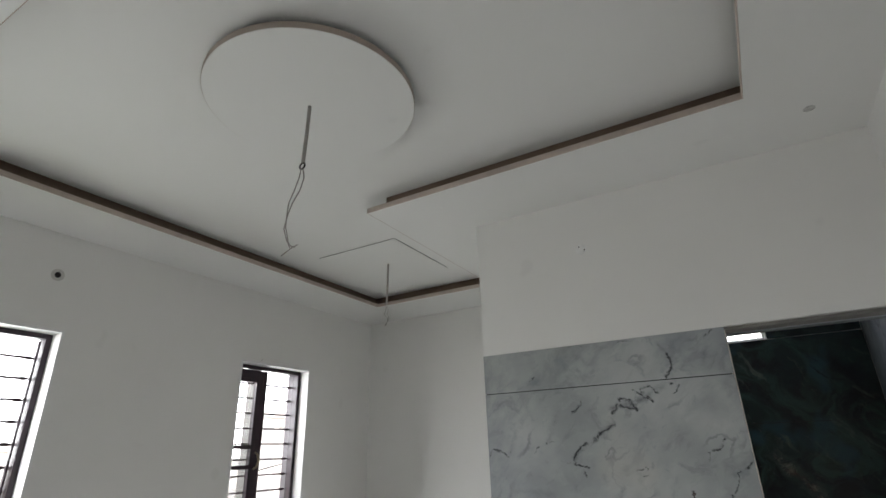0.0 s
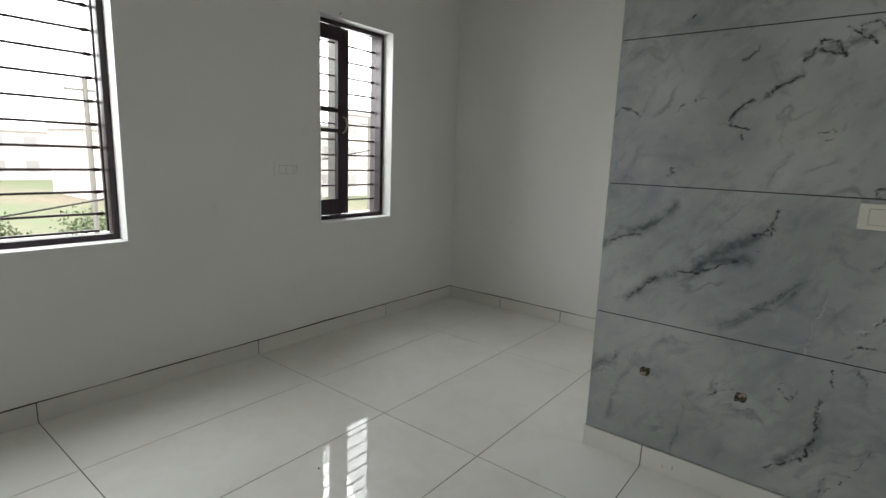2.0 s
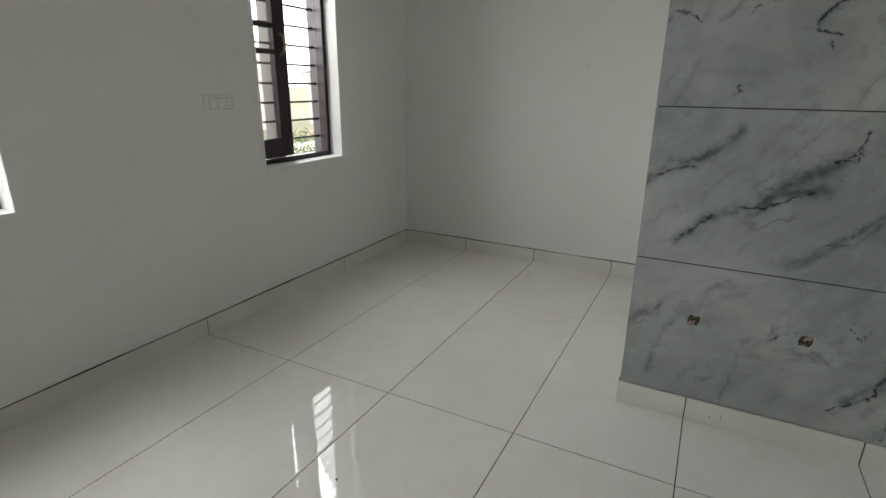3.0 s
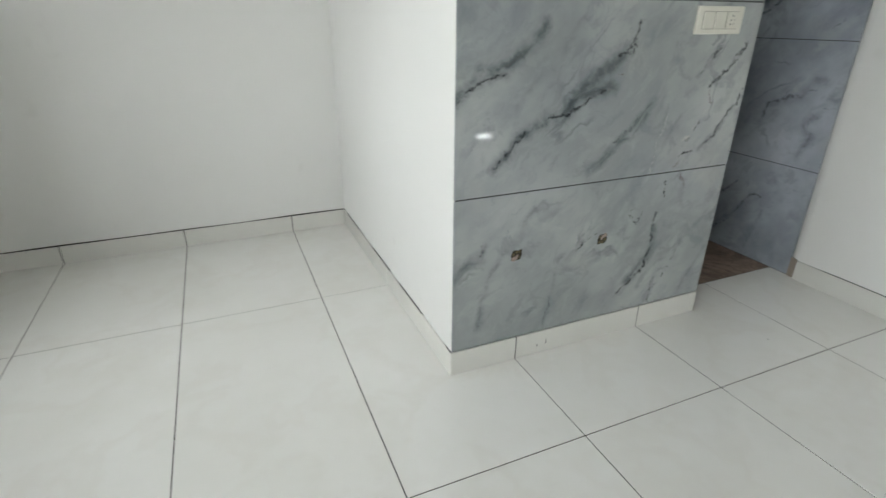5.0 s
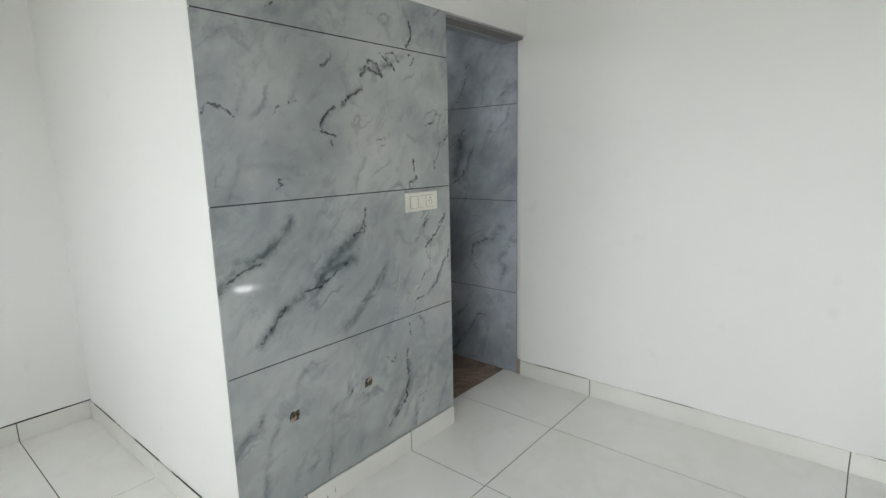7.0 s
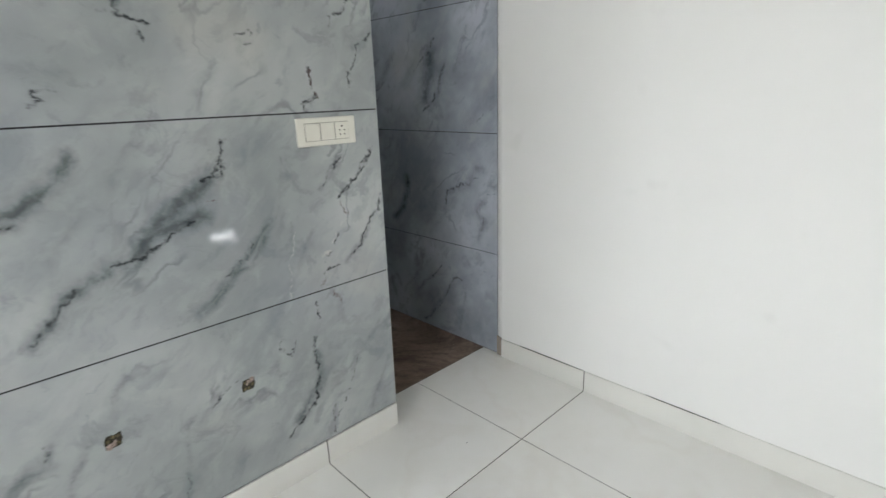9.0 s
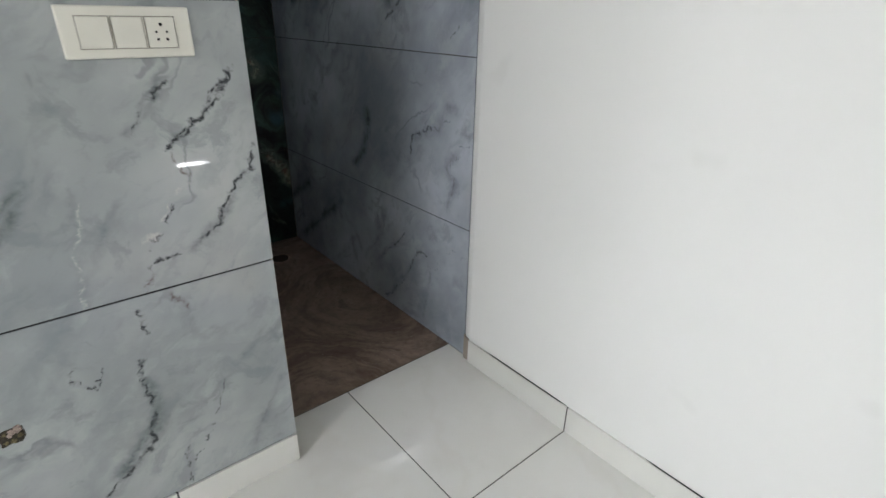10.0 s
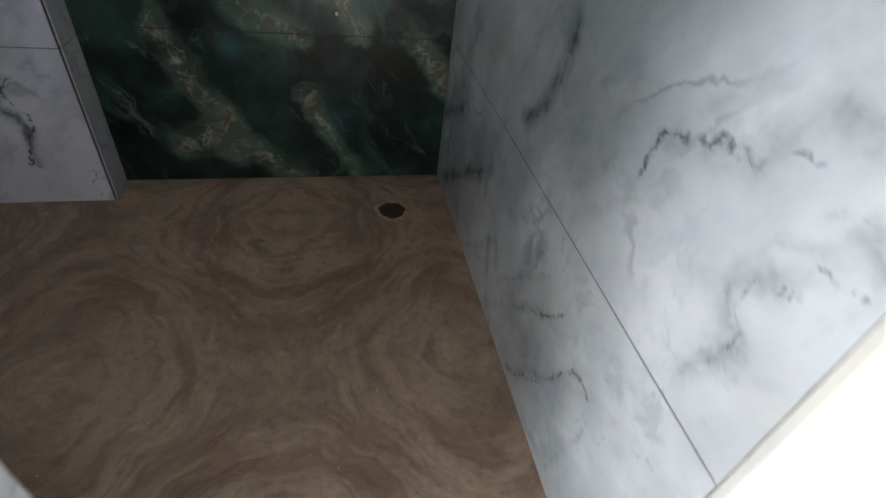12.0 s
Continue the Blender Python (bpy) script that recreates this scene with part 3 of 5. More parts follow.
GREEN = onyx("green_onyx_tile", (0, 2), [
    (0.060, 1.0, [(1.02, 0.54), (1.10, 0.36), (1.18, 0.24), (1.26, 0.12), (1.40, 0.0)]),
    (0.045, 1.0, [(1.45, 0.33), (1.52, 0.18), (1.62, 0.03)]),
    (0.055, 1.0, [(1.83, 0.53), (1.89, 0.46), (1.94, 0.36)]),
    (0.075, 0.9, [(1.04, 0.15), (1.14, 0.18), (1.22, 0.12)]),
    (0.070, 1.0, [(1.14, 0.90), (1.22, 0.72), (1.32, 0.58), (1.43, 0.55)]),
    (0.060, 1.0, [(1.44, 0.86), (1.55, 0.70), (1.63, 0.56)]),
    (0.060, 1.0, [(1.05, 0.74), (1.17, 0.77), (1.22, 0.68)]),
    (0.060, 0.9, [(1.30, 1.50), (1.45, 1.30), (1.55, 1.16)]),
    (0.060, 0.9, [(1.70, 1.10), (1.80, 0.95)]),
])
SWIRL = swirl_floor()
TILE = floor_tile_mat()
SKIRT = plain("ivory_skirting_tile", (0.74, 0.73, 0.69), 0.12, vary=0.06, scale=4.0)
GROUT = plain("dark_grout", (0.032, 0.029, 0.026), 0.9)
FRAME = wood_mat("dark_maroon_stained_wood", (0.010, 0.003, 0.009), (0.027, 0.008, 0.018))
JOINT = plain("dark_wall_grout", (0.020, 0.021, 0.022), 0.95)
STEEL = plain("brown_painted_steel", (0.035, 0.015, 0.02), 0.4)
PLASTIC = plain("ivory_plastic", (0.74, 0.72, 0.64), 0.3, vary=0.03)
CEMENT = plaster("grey_cement_plaster", (0.26, 0.25, 0.24), 0.2, 0.9)
# mid grey picked for the unseen bathroom ceiling, to dampen bounced light
BOUNCE_GREY = plaster("bounce_grey", (0.56, 0.56, 0.55), 0.08, 0.8)
# cement toned down for shade; the lamp beside the outer reveals overlights them
SHADED_CEMENT = plaster("shaded_cement", (0.11, 0.10, 0.108), 0.3, 0.9)
BLACK = plain("dark_recess", (0.015, 0.013, 0.012), 0.8)
WIRE = plain("grey_cable", (0.34, 0.32, 0.30), 0.5)
JAMBPAINT = plaster("white_reveal_paint", (0.80, 0.80, 0.80), 0.03)
CHIP = plaster("chipped_brown_edge", (0.40, 0.30, 0.22), 0.45, 0.9)
BEIGE = plaster("beige_edge_filler", (0.80, 0.715, 0.64), 0.10, 0.6)


# ---- mesh helpers ----
def mesh_of(name, bm, mat, smooth=False):
    me = bpy.data.meshes.new(name)
    bm.to_mesh(me)
    bm.free()
    if mat:
        me.materials.append(mat)
    if smooth:
        for p in me.polygons:
            p.use_smooth = True
    return me


def part(name, bm, mat, parent=None, label="", smooth=False):
    ob = new(name, mesh_of(name, bm, mat, smooth))
    if parent:
        ob.parent = parent
    return tagged(ob, label)


def add_box(bm, x0, y0, z0, x1, y1, z1, bevel=0.0):
    vs = [bm.verts.new((x, y, z)) for x in (x0, x1) for y in (y0, y1) for z in (z0, z1)]
    fs = [bm.faces.new([vs[i] for i in f]) for f in ((0, 1, 3, 2), (4, 6, 7, 5), (0, 4, 5, 1), (2, 3, 7, 6), (0, 2, 6, 4), (1, 5, 7, 3))]
    if bevel:
        edges = list({e for f in fs for e in f.edges})
        bmesh.ops.bevel(bm, geom=edges, offset=bevel, segments=2, affect="EDGES", profile=0.5)
    return bm


def boxes(*rows, bevel=0.0):
    bm = bmesh.new()
    for r in rows:
        add_box(bm, *r, bevel=bevel)
    return bm


def tube(bm, pts, r, n=8):
    """A round bar along a line of points."""
    rings = []
    for i, p in enumerate(pts):
        a, b = Vector(pts[max(i - 1, 0)]), Vector(pts[min(i + 1, len(pts) - 1)])
        d = (b - a).normalized()
        u = d.cross(Vector((0.3, 0.9, 0.1))).normalized()
        v = d.cross(u)
        rings.append([bm.verts.new(Vector(p) + (u * math.cos(k * math.tau / n) + v * math.sin(k * math.tau / n)) * r) for k in range(n)])
    for a, b in zip(rings, rings[1:]):
        for k in range(n):
            bm.faces.new((a[k], a[(k + 1) % n], b[(k + 1) % n], b[k]))
    bm.faces.new(rings[0][::-1])
    bm.faces.new(rings[-1])
    return bm


def wall_bm(axis, at, thick, u0, u1, v0, v1, holes):
    """A wall slab with openings. axis 'x': it lies at x = at .. at + thick, u is y, v is z; axis 'y': u is x; axis 'z': u is x, v is y."""
    us = sorted({u0, u1, *(h[k] for h in holes for k in (0, 1))})
    vs = sorted({v0, v1, *(h[k] for h in holes for k in (2, 3))})
    bm = bmesh.new()
    cache = {}

    def vert(w, u, v):
        key = (w, u, v)
        if key not in cache:
            cache[key] = bm.verts.new({"x": (w, u, v), "y": (u, w, v), "z": (u, v, w)}[axis])
        return cache[key]

    def solid(i, j):
        if not (0 <= i < len(us) - 1 and 0 <= j < len(vs) - 1):
            return False
        u, v = (us[i] + us[i + 1]) / 2, (vs[j] + vs[j + 1]) / 2
        return not any(h[0] < u < h[1] and h[2] < v < h[3] for h in holes)
    a, b = at, at + thick
    for i in range(len(us) - 1):
        for j in range(len(vs) - 1):
            if not solid(i, j):
                continue
            p, q, r, s = us[i], us[i + 1], vs[j], vs[j + 1]
            for w in (a, b):
                bm.faces.new((vert(w, p, r), vert(w, q, r), vert(w, q, s), vert(w, p, s)))
            for di, dj, e in ((-1, 0, ((p, r), (p, s))), (1, 0, ((q, r), (q, s))), (0, -1, ((p, r), (q, r))), (0, 1, ((p, s), (q, s)))):
                if not solid(i + di, j + dj):
                    (u_a, v_a), (u_b, v_b) = e
                    bm.faces.new((vert(a, u_a, v_a), vert(b, u_a, v_a), vert(b, u_b, v_b), vert(a, u_b, v_b)))
    bmesh.ops.recalc_face_normals(bm, faces=bm.faces)
    return bm


def structure(name, bm, mat, label="", parent=None):
    ob = part(name, bm, mat, parent, label)
    return tagged(ob, label, kind="structure" if parent is None else "")


# ---- the room's measures ----
XW, XE, YN, YS, H = -2.12, 1.93, 1.67, -3.24, 2.863      # window wall, plain wall, alcove's back, entrance wall, low ceiling
TOP = 3.22
BX, DOOR_TOP = 1.20, 2.07                                # marble wall's end, door head
BY, BXE = 1.595, 1.942                                   # bathroom's back and side tiling
TRAY = [(-1.618, -2.22), (1.465, -2.22), (1.465, -0.512), (-0.434, -0.512), (-0.434, 1.131), (-1.618, 1.131)]
WIN1 = (-2.62, -1.17, 0.84, 2.295)
WIN2 = (0.08, 0.815, 0.84, 2.295)

# ---- structure ----
wall_west = structure("wall_west", wall_bm("x", XW - 0.23, 0.23, YS - 0.2, YN + 0.2, -0.1, TOP, [WIN1, WIN2]), WALL, "white puttied wall with two grilled windows")
wall_north = structure("wall_north", boxes((XW, YN, -0.1, 0.055, YN + 0.2, TOP)), WALL, "plain white puttied wall behind the alcove")
wall_bath_back = structure("wall_bath_back", wall_bm("y", BY + 0.008, 0.27, 0.06, XE + 0.2, -0.1, TOP, [(0.84, 1.41, 2.25, 2.72)]), WALL, "bathroom back wall with a high ventilator")
wall_east = structure("wall_east", wall_bm("x", XE, 0.2, YS - 0.2, 0.036, -0.1, TOP, [(-2.75, -1.83, 0.0, 2.1)]), WALL, "plain white puttied wall with a dark door frame")
wall_bath_east = structure("wall_bath_east", boxes((BXE + 0.006, 0.074, -0.1, XE + 0.2, BY + 0.008, TOP)), RAW, "bathroom side wall behind its tiles")
structure("wall_east_foot", boxes((XE + 0.006, 0.0365, -0.1, XE + 0.19, 0.0735, 0.102)), RAW, "unplastered foot of the wall corner")
wall_south = structure("wall_south", wall_bm("y", YS - 0.2, 0.2, XW, XE, -0.1, TOP, [(1.71, 1.925, -0.1, 0.125)]), WALL, "plain white wall at the entrance")
wall_box_side = structure("wall_box_side", boxes((0.0, 0.008, -0.1, 0.12, YN - 0.001, TOP)), WALL, "white side of the bathroom wall in the alcove")
wall_box_front = structure("wall_box_front", boxes((0.12, 0.008, -0.1, BX - 0.004, 0.17, DOOR_TOP + 0.001), (0.12, 0.008, DOOR_TOP + 0.001, XE, 0.17, TOP)), WALL,
                           "wall between room and bathroom, white above its marble tiles")

# ceiling: low border round a tray, the upper ceiling above it
def ceiling_border():
    xs = sorted({XW, XE, *(p[0] for p in TRAY)})
    ys = sorted({YS, YN, *(p[1] for p in TRAY)})

    def inside(x, y):
        return (-1.618 < x < 1.465 and -2.22 < y < -0.512) or (-1.618 < x < -0.434 and -0.52 < y < 1.131)
    bm = bmesh.new()
    cache = {}

    def vert(x, y, z):
        if (x, y, z) not in cache:
            cache[(x, y, z)] = bm.verts.new((x, y, z))
        return cache[(x, y, z)]
    for i in range(len(xs) - 1):
        for j in range(len(ys) - 1):
            x, y = (xs[i] + xs[i + 1]) / 2, (ys[j] + ys[j + 1]) / 2
            if inside(x, y):
                continue
            for z in (H, H + 0.012):
                bm.faces.new([vert(a, b, z) for a, b in ((xs[i], ys[j]), (xs[i + 1], ys[j]), (xs[i + 1], ys[j + 1]), (xs[i], ys[j + 1]))])
    return bm


ceiling = structure("ceiling", ceiling_border(), CEIL, "white false ceiling border round a sunken tray")
ceiling_upper = structure("ceiling_upper", boxes((XW, YS, 2.975, XE, YN, 3.11)), CEIL, "white upper ceiling of the tray")
bath_ceiling = structure("ceiling_bath", boxes((0.12, 0.17, 2.80, XE, BY + 0.008, 2.862)), BOUNCE_GREY, "grey bathroom ceiling, out of view, toned to dampen bounced light")


def tray_edge():
    """Bare lip at the border's edge, and the brown board set back above it."""
    lip, back = bmesh.new(), bmesh.new()
    n = len(TRAY)
    for i in range(n):
        (x0, y0), (x1, y1) = TRAY[i], TRAY[(i + 1) % n]
        d = Vector((x1 - x0, y1 - y0, 0)).normalized()
        out = Vector((d.y, -d.x, 0))
        for bm, near, far, z0, z1, ext in ((lip, -0.003, 0.0, H, H + 0.030, 0.0), (back, 0.075, 0.087, H + 0.013, 2.976, 0.087)):
            a = Vector((x0, y0, 0)) - d * (ext if convex(i) else -near)
            b = Vector((x1, y1, 0)) + d * (ext if convex((i + 1) % n) else -near)
            pts = [a + out * near, b + out * near, b + out * far, a + out * far]
            lo = [bm.verts.new((p.x, p.y, z0)) for p in pts]
            hi = [bm.verts.new((p.x, p.y, z1)) for p in pts]
            bm.faces.new(lo[::-1])
            bm.faces.new(hi)
            for k in range(4):
                bm.faces.new((lo[k], lo[(k + 1) % 4], hi[(k + 1) % 4], hi[k]))
    return lip, back


def convex(i):
    (ax, ay), (bx, by), (cx, cy) = TRAY[i - 1], TRAY[i], TRAY[(i + 1) % len(TRAY)]
    return (bx - ax) * (cy - by) - (by - ay) * (cx - bx) > 0


lip_bm, back_bm = tray_edge()
structure("ceiling_trim", lip_bm, LIP, "unpainted beige lip of the tray")
structure("cove_board", back_bm, COVE, "unpainted brown board in the cove")

# lintel underside of the bathroom opening
structure("lintel", boxes((BX - 0.004, 0.030, DOOR_TOP - 0.014, XE + 0.012, 0.115, DOOR_TOP)), CEMENT, "rough grey underside of the door head")
structure("lintel_edge", boxes((BX - 0.004, 0.118, DOOR_TOP - 0.018, XE + 0.012, 0.178, DOOR_TOP)), MARBLE_REVEAL, "tile edge at the door head")

# reveals of the bathroom opening
def ragged_strip(x, y0, y1, z0, z1, thick):
    """A strip of filler with an uneven back edge."""
    bm = bmesh.new()
    rows = []
    n = 60
    for i in range(n + 1):
        z = z0 + (z1 - z0) * i / n
        w = y1 + 0.012 * (noise.noise((z * 6, 0, 0)) + 0.6 * noise.noise((z * 27, 5, 0)))
        bulge = 0.003 * noise.noise((z * 12, 9, 0))
        rows.append([bm.verts.new((x - 0.004, y0, z)), bm.verts.new((x + thick, y0 + 0.004, z)), bm.verts.new((x + thick + bulge, w - 0.003, z)), bm.verts.new((x - 0.004, w, z))])
    for a, b in zip(rows, rows[1:]):
        for k in range(3):
            bm.faces.new((a[k], a[k + 1], b[k + 1], b[k]))
    return bm


structure("door_reveal_filler", ragged_strip(BX - 0.002, 0.0068, 0.071, 0.10, DOOR_TOP - 0.015, 0.0022), BEIGE, "beige filler along the door reveal's front edge")
structure("door_reveal_tile", boxes((BX - 0.006, 0.084, 0.0, BX + 0.001, 0.172, DOOR_TOP - 0.018)), MARBLE_REVEAL, "grey marble tile in the door reveal")
structure("door_reveal_plaster", boxes((BX - 0.006, 0.004, 0.0, BX - 0.002, 0.083, DOOR_TOP - 0.015)), CHIP, "rough brown cement behind the reveal filler")

# bathroom stub
structure("bath_stub", boxes((0.12, 1.479, -0.02, 0.803, BY + 0.006, 2.80)), GROUT, "short duct stub in the bathroom corner")
structure("bath_side_backing", boxes((0.12, 0.17, -0.02, 0.128, 1.47, 2.80)), MARBLE_REVEAL, "grey marble side of the bathroom")
# added out of view: covers the white inner face, so less light bounces
structure("bath_bounce_liner", boxes((0.129, 0.1705, -0.02, BX - 0.01, 0.176, 2.80), (BX - 0.01, 0.1785, DOOR_TOP + 0.001, BXE, 0.184, 2.80)), MARBLE_REVEAL, "grey marble sheet added inside the bathroom's front wall, out of view, to cut bounced light")
structure("bath_backing_east", boxes((BXE + 0.0045, 0.075, 0.0, BXE + 0.0055, BY + 0.004, 2.80)), GROUT, "dark grout behind the bathroom side tiles")

# ---- windows ----
def arched(bm, y0, z0, y1, z1, x0, x1, w):
    """A rectangular frame of four rails in a wall that faces along x."""
    add_box(bm, x0, y0, z0, x1, y0 + w, z1)
    add_box(bm, x0, y1 - w, z0, x1, y1, z1)
    add_box(bm, x0, y0 + w, z0, x1, y1 - w, z0 + w)
    add_box(bm, x0, y0 + w, z1 - w, x1, y1 - w, z1)
    return bm


def grille(win, y0, y1, z0, z1, x, step=0.1165, first=0.145):
    """Horizontal bars, each with its collars, and the flat uprights that carry them."""
    z, k = z0 + first, 0
    while z < z1 - 0.04:
        bm = tube(bmesh.new(), [(x, y0, z), (x, y1, z)], 0.0068, 8)
        for y in (y0 + 0.035, y1 - 0.035):
            add_box(bm, x - 0.011, y - 0.014, z - 0.009, x + 0.011, y + 0.014, z + 0.009)
        part("grille_bar", bm, STEEL, win)
        z, k = z + step, k + 1


GLASS = Mat("clear_glass", 0.02)
GLASS.b.inputs["Transmission Weight"].default_value = 1.0
GLASS.b.inputs["IOR"].default_value = 1.45
FROST = Mat("frosted_glass", 0.5, (0.85, 0.9, 0.92))
FROST.b.inputs["Transmission Weight"].default_value = 1.0


def pane(parent, bm, mat):
    ob = part("pane", bm, mat, parent)
    ob.visible_shadow = False
    return ob


def window_base(name, label, y0, y1, z0, z1):
    win = tagged(new(name), label, kind="structure")
    reveal = bmesh.new()
    x0, x1 = XW - 0.155, XW + 0.004
    t = 0.012
    for r in ((x0, y0 - 0.001, z0, x1, y0 + t, z1), (x0, y1 - t, z0, x1, y1 + 0.001, z1), (x0, y0 + t, z0 - 0.001, x1 + 0.010, y1 - t, z0 + t), (x0, y0 + t, z1 - t, x1, y1 - t, z1 + 0.001)):
        add_box(reveal, *r)
    part("window_sill", reveal, JAMBPAINT, win, "white painted reveal")
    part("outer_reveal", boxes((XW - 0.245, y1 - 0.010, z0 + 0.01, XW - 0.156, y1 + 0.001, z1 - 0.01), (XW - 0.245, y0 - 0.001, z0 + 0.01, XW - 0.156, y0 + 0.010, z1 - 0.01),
                               (XW - 0.245, y0 - 0.001, z1 - 0.01, XW - 0.156, y1 + 0.001, z1 + 0.001)), SHADED_CEMENT, win, "grey cement outer reveal")
    return win


def build_window_big():
    y0, y1, z0, z1 = WIN1
    win = window_base("window_1", "large dark maroon window with a horizontal bar grille", y0, y1, z0, z1)
    a, b = y0 + 0.012, y1 - 0.012
    part("window_frame", arched(bmesh.new(), a, z0 + 0.012, b, z1 - 0.012, XW - 0.155, XW - 0.095, 0.030), FRAME, win)
    # sliding track beside the opening
    part("sash_track", boxes((XW - 0.138, b - 0.050, z0 + 0.054, XW - 0.120, b - 0.040, z1 - 0.054),
                             (XW - 0.138, a + 0.045, z0 + 0.054, XW - 0.120, b - 0.088, z0 + 0.066)), FRAME, win)
    part("mullion", boxes((XW - 0.150, -1.93, z0 + 0.054, XW - 0.100, -1.86, z1 - 0.054)), FRAME, win)
    grille(win, a + 0.03, b - 0.03, z0, z1, XW - 0.175)
    return win


def build_window_small():
    y0, y1, z0, z1 = WIN2
    win = window_base("window_2", "narrow dark maroon casement window with a bar grille", y0, y1, z0, z1)
    a, b = y0 + 0.012, y1 - 0.012
    part("window_frame", arched(bmesh.new(), a, z0 + 0.012, b, z1 - 0.012, XW - 0.155, XW - 0.095, 0.030), FRAME, win)
    m = a + 0.293
    part("mullion", boxes((XW - 0.145, m - 0.032, z0 + 0.052, XW - 0.090, m + 0.045, z1 - 0.052), bevel=0.004), FRAME, win)
    # closed sash on one half: deep top and bottom rails, two lock rails
    sash = part("sash", arched(bmesh.new(), a + 0.018, z0 + 0.05, m - 0.030, z1 - 0.05, XW - 0.125, XW - 0.088, 0.030), FRAME, win)
    part("sash_rail", boxes((XW - 0.125, a + 0.05, z0 + 0.08, XW - 0.088, m - 0.06, z0 + 0.165)), FRAME, sash)
    part("sash_rail", boxes((XW - 0.125, a + 0.05, z1 - 0.145, XW - 0.088, m - 0.06, z1 - 0.08)), FRAME, sash)
    part("sash_rail", boxes((XW - 0.120, a + 0.05, 1.50, XW - 0.090, m - 0.06, 1.528)), FRAME, sash)
    part("sash_rail", boxes((XW - 0.120, a + 0.05, 1.645, XW - 0.090, m - 0.06, 1.673)), FRAME, sash)
    pane(sash, boxes((XW - 0.110, a + 0.048, z0 + 0.165, XW - 0.106, m - 0.06, z1 - 0.145)), GLASS.m)
    handle = tube(bmesh.new(), [(XW - 0.088, m - 0.012, 1.50), (XW - 0.060, m - 0.010, 1.515), (XW - 0.050, m - 0.006, 1.56), (XW - 0.060, m - 0.010, 1.605), (XW - 0.088, m - 0.012, 1.62)], 0.008, 8)
    part("handle", handle, plain("worn_bronze", (0.34, 0.27, 0.19), 0.4, 0.5), win, "curved bronze pull handle", smooth=True)
    for z in (z0 + 0.12, z1 - 0.13):
        part("bolt", tube(bmesh.new(), [(XW - 0.086, m + 0.005, z - 0.07), (XW - 0.086, m + 0.005, z + 0.07)], 0.005, 6), STEEL, win, "thin steel tower bolt")
    part("outer_post", boxes((XW - 0.255, m - 0.020, z0, XW - 0.170, m + 0.040, z1)), CEMENT, win, "grey cement post outside the mullion")
    grille(win, a + 0.02, b - 0.02, z0, z1, XW - 0.175)
    return win


build_window_big()
build_window_small()

vent = tagged(new("window_3"), "high bathroom ventilator, half of it frosted", kind="structure")
bm = bmesh.new()
for r in ((0.84, BY + 0.05, 2.25, 0.86, BY + 0.10, 2.72), (1.39, BY + 0.05, 2.25, 1.41, BY + 0.10, 2.72), (0.86, BY + 0.05, 2.25, 1.39, BY + 0.10, 2.27), (0.86, BY + 0.05, 2.70, 1.39, BY + 0.10, 2.72), (1.385, BY + 0.05, 2.27, 1.39, BY + 0.10, 2.70)):
    add_box(bm, *r)
part("window_frame", bm, plain("white_window_frame", (0.75, 0.75, 0.75), 0.4), vent)

# ---- doors ----
def build_room_door():
    door = tagged(new("door_1"), "closed dark maroon wooden door in a matching frame", kind="structure")
    part("frame", boxes((XE - 0.012, -2.75, 0.0, XE + 0.10, -2.68, 2.1), (XE - 0.012, -1.90, 0.0, XE + 0.10, -1.83, 2.1), (XE - 0.012, -2.68, 2.03, XE + 0.10, -1.90, 2.1), bevel=0.004), FRAME, door)
    leaf = part("leaf", boxes((XE + 0.02, -2.678, 0.008, XE + 0.055, -1.902, 2.028)), FRAME, door)
    for z0, z1 in ((0.16, 0.92), (1.05, 1.90)):
        part("panel", boxes((XE + 0.012, -2.56, z0, XE + 0.021, -2.02, z1), bevel=0.004), FRAME, leaf)
    part("handle", tube(bmesh.new(), [(XE + 0.02, -1.96, 1.0), (XE - 0.03, -1.96, 1.0), (XE - 0.03, -2.08, 1.0)], 0.009, 10), plain("brushed_steel", (0.6, 0.6, 0.6), 0.3, 1.0), leaf, "brushed steel lever handle", smooth=True)


build_room_door()

# ---- electrical things ----
def build_switchboard(name, label, body, w=0.215, h=0.088):
    """Modular plate facing -y, its lower corner at the origin: two blank modules and a five-pin socket."""
    top = tagged(new(name), label, "switchboard")
    plate = boxes((0, -0.010, 0, w, 0, h), bevel=0.003)
    part("plate", plate, body, top)
    n = 3
    mod = (w - 0.052) / n
    for k in range(n):
        x = 0.026 + k * mod
        # no cut in the plate: a darker sheet gives the groove its shade
        part("groove", boxes((x, -0.0106, 0.016, x + mod - 0.002, -0.0094, h - 0.016)), plain("groove_shade_plastic", (0.30, 0.28, 0.23), 0.6), top)
        m = part("module", boxes((x + 0.0016, -0.0135, 0.0176, x + mod - 0.0036, -0.0098, h - 0.0176), bevel=0.0012), body, top)
        if k == 2:
            bm = bmesh.new()
            cx, cz = x + mod / 2 - 0.001, h / 2
            for dx, dz, r in ((0, 0.014, 0.0032), (-0.009, 0.001, 0.0022), (0.009, 0.001, 0.0022), (-0.008, -0.012, 0.0026), (0.008, -0.012, 0.0026)):
                tube(bm, [(cx + dx, -0.0142, cz + dz), (cx + dx, -0.0134, cz + dz)], r, 10)
            part("socket_hole", bm, BLACK, m, "dark pin holes")
    return top


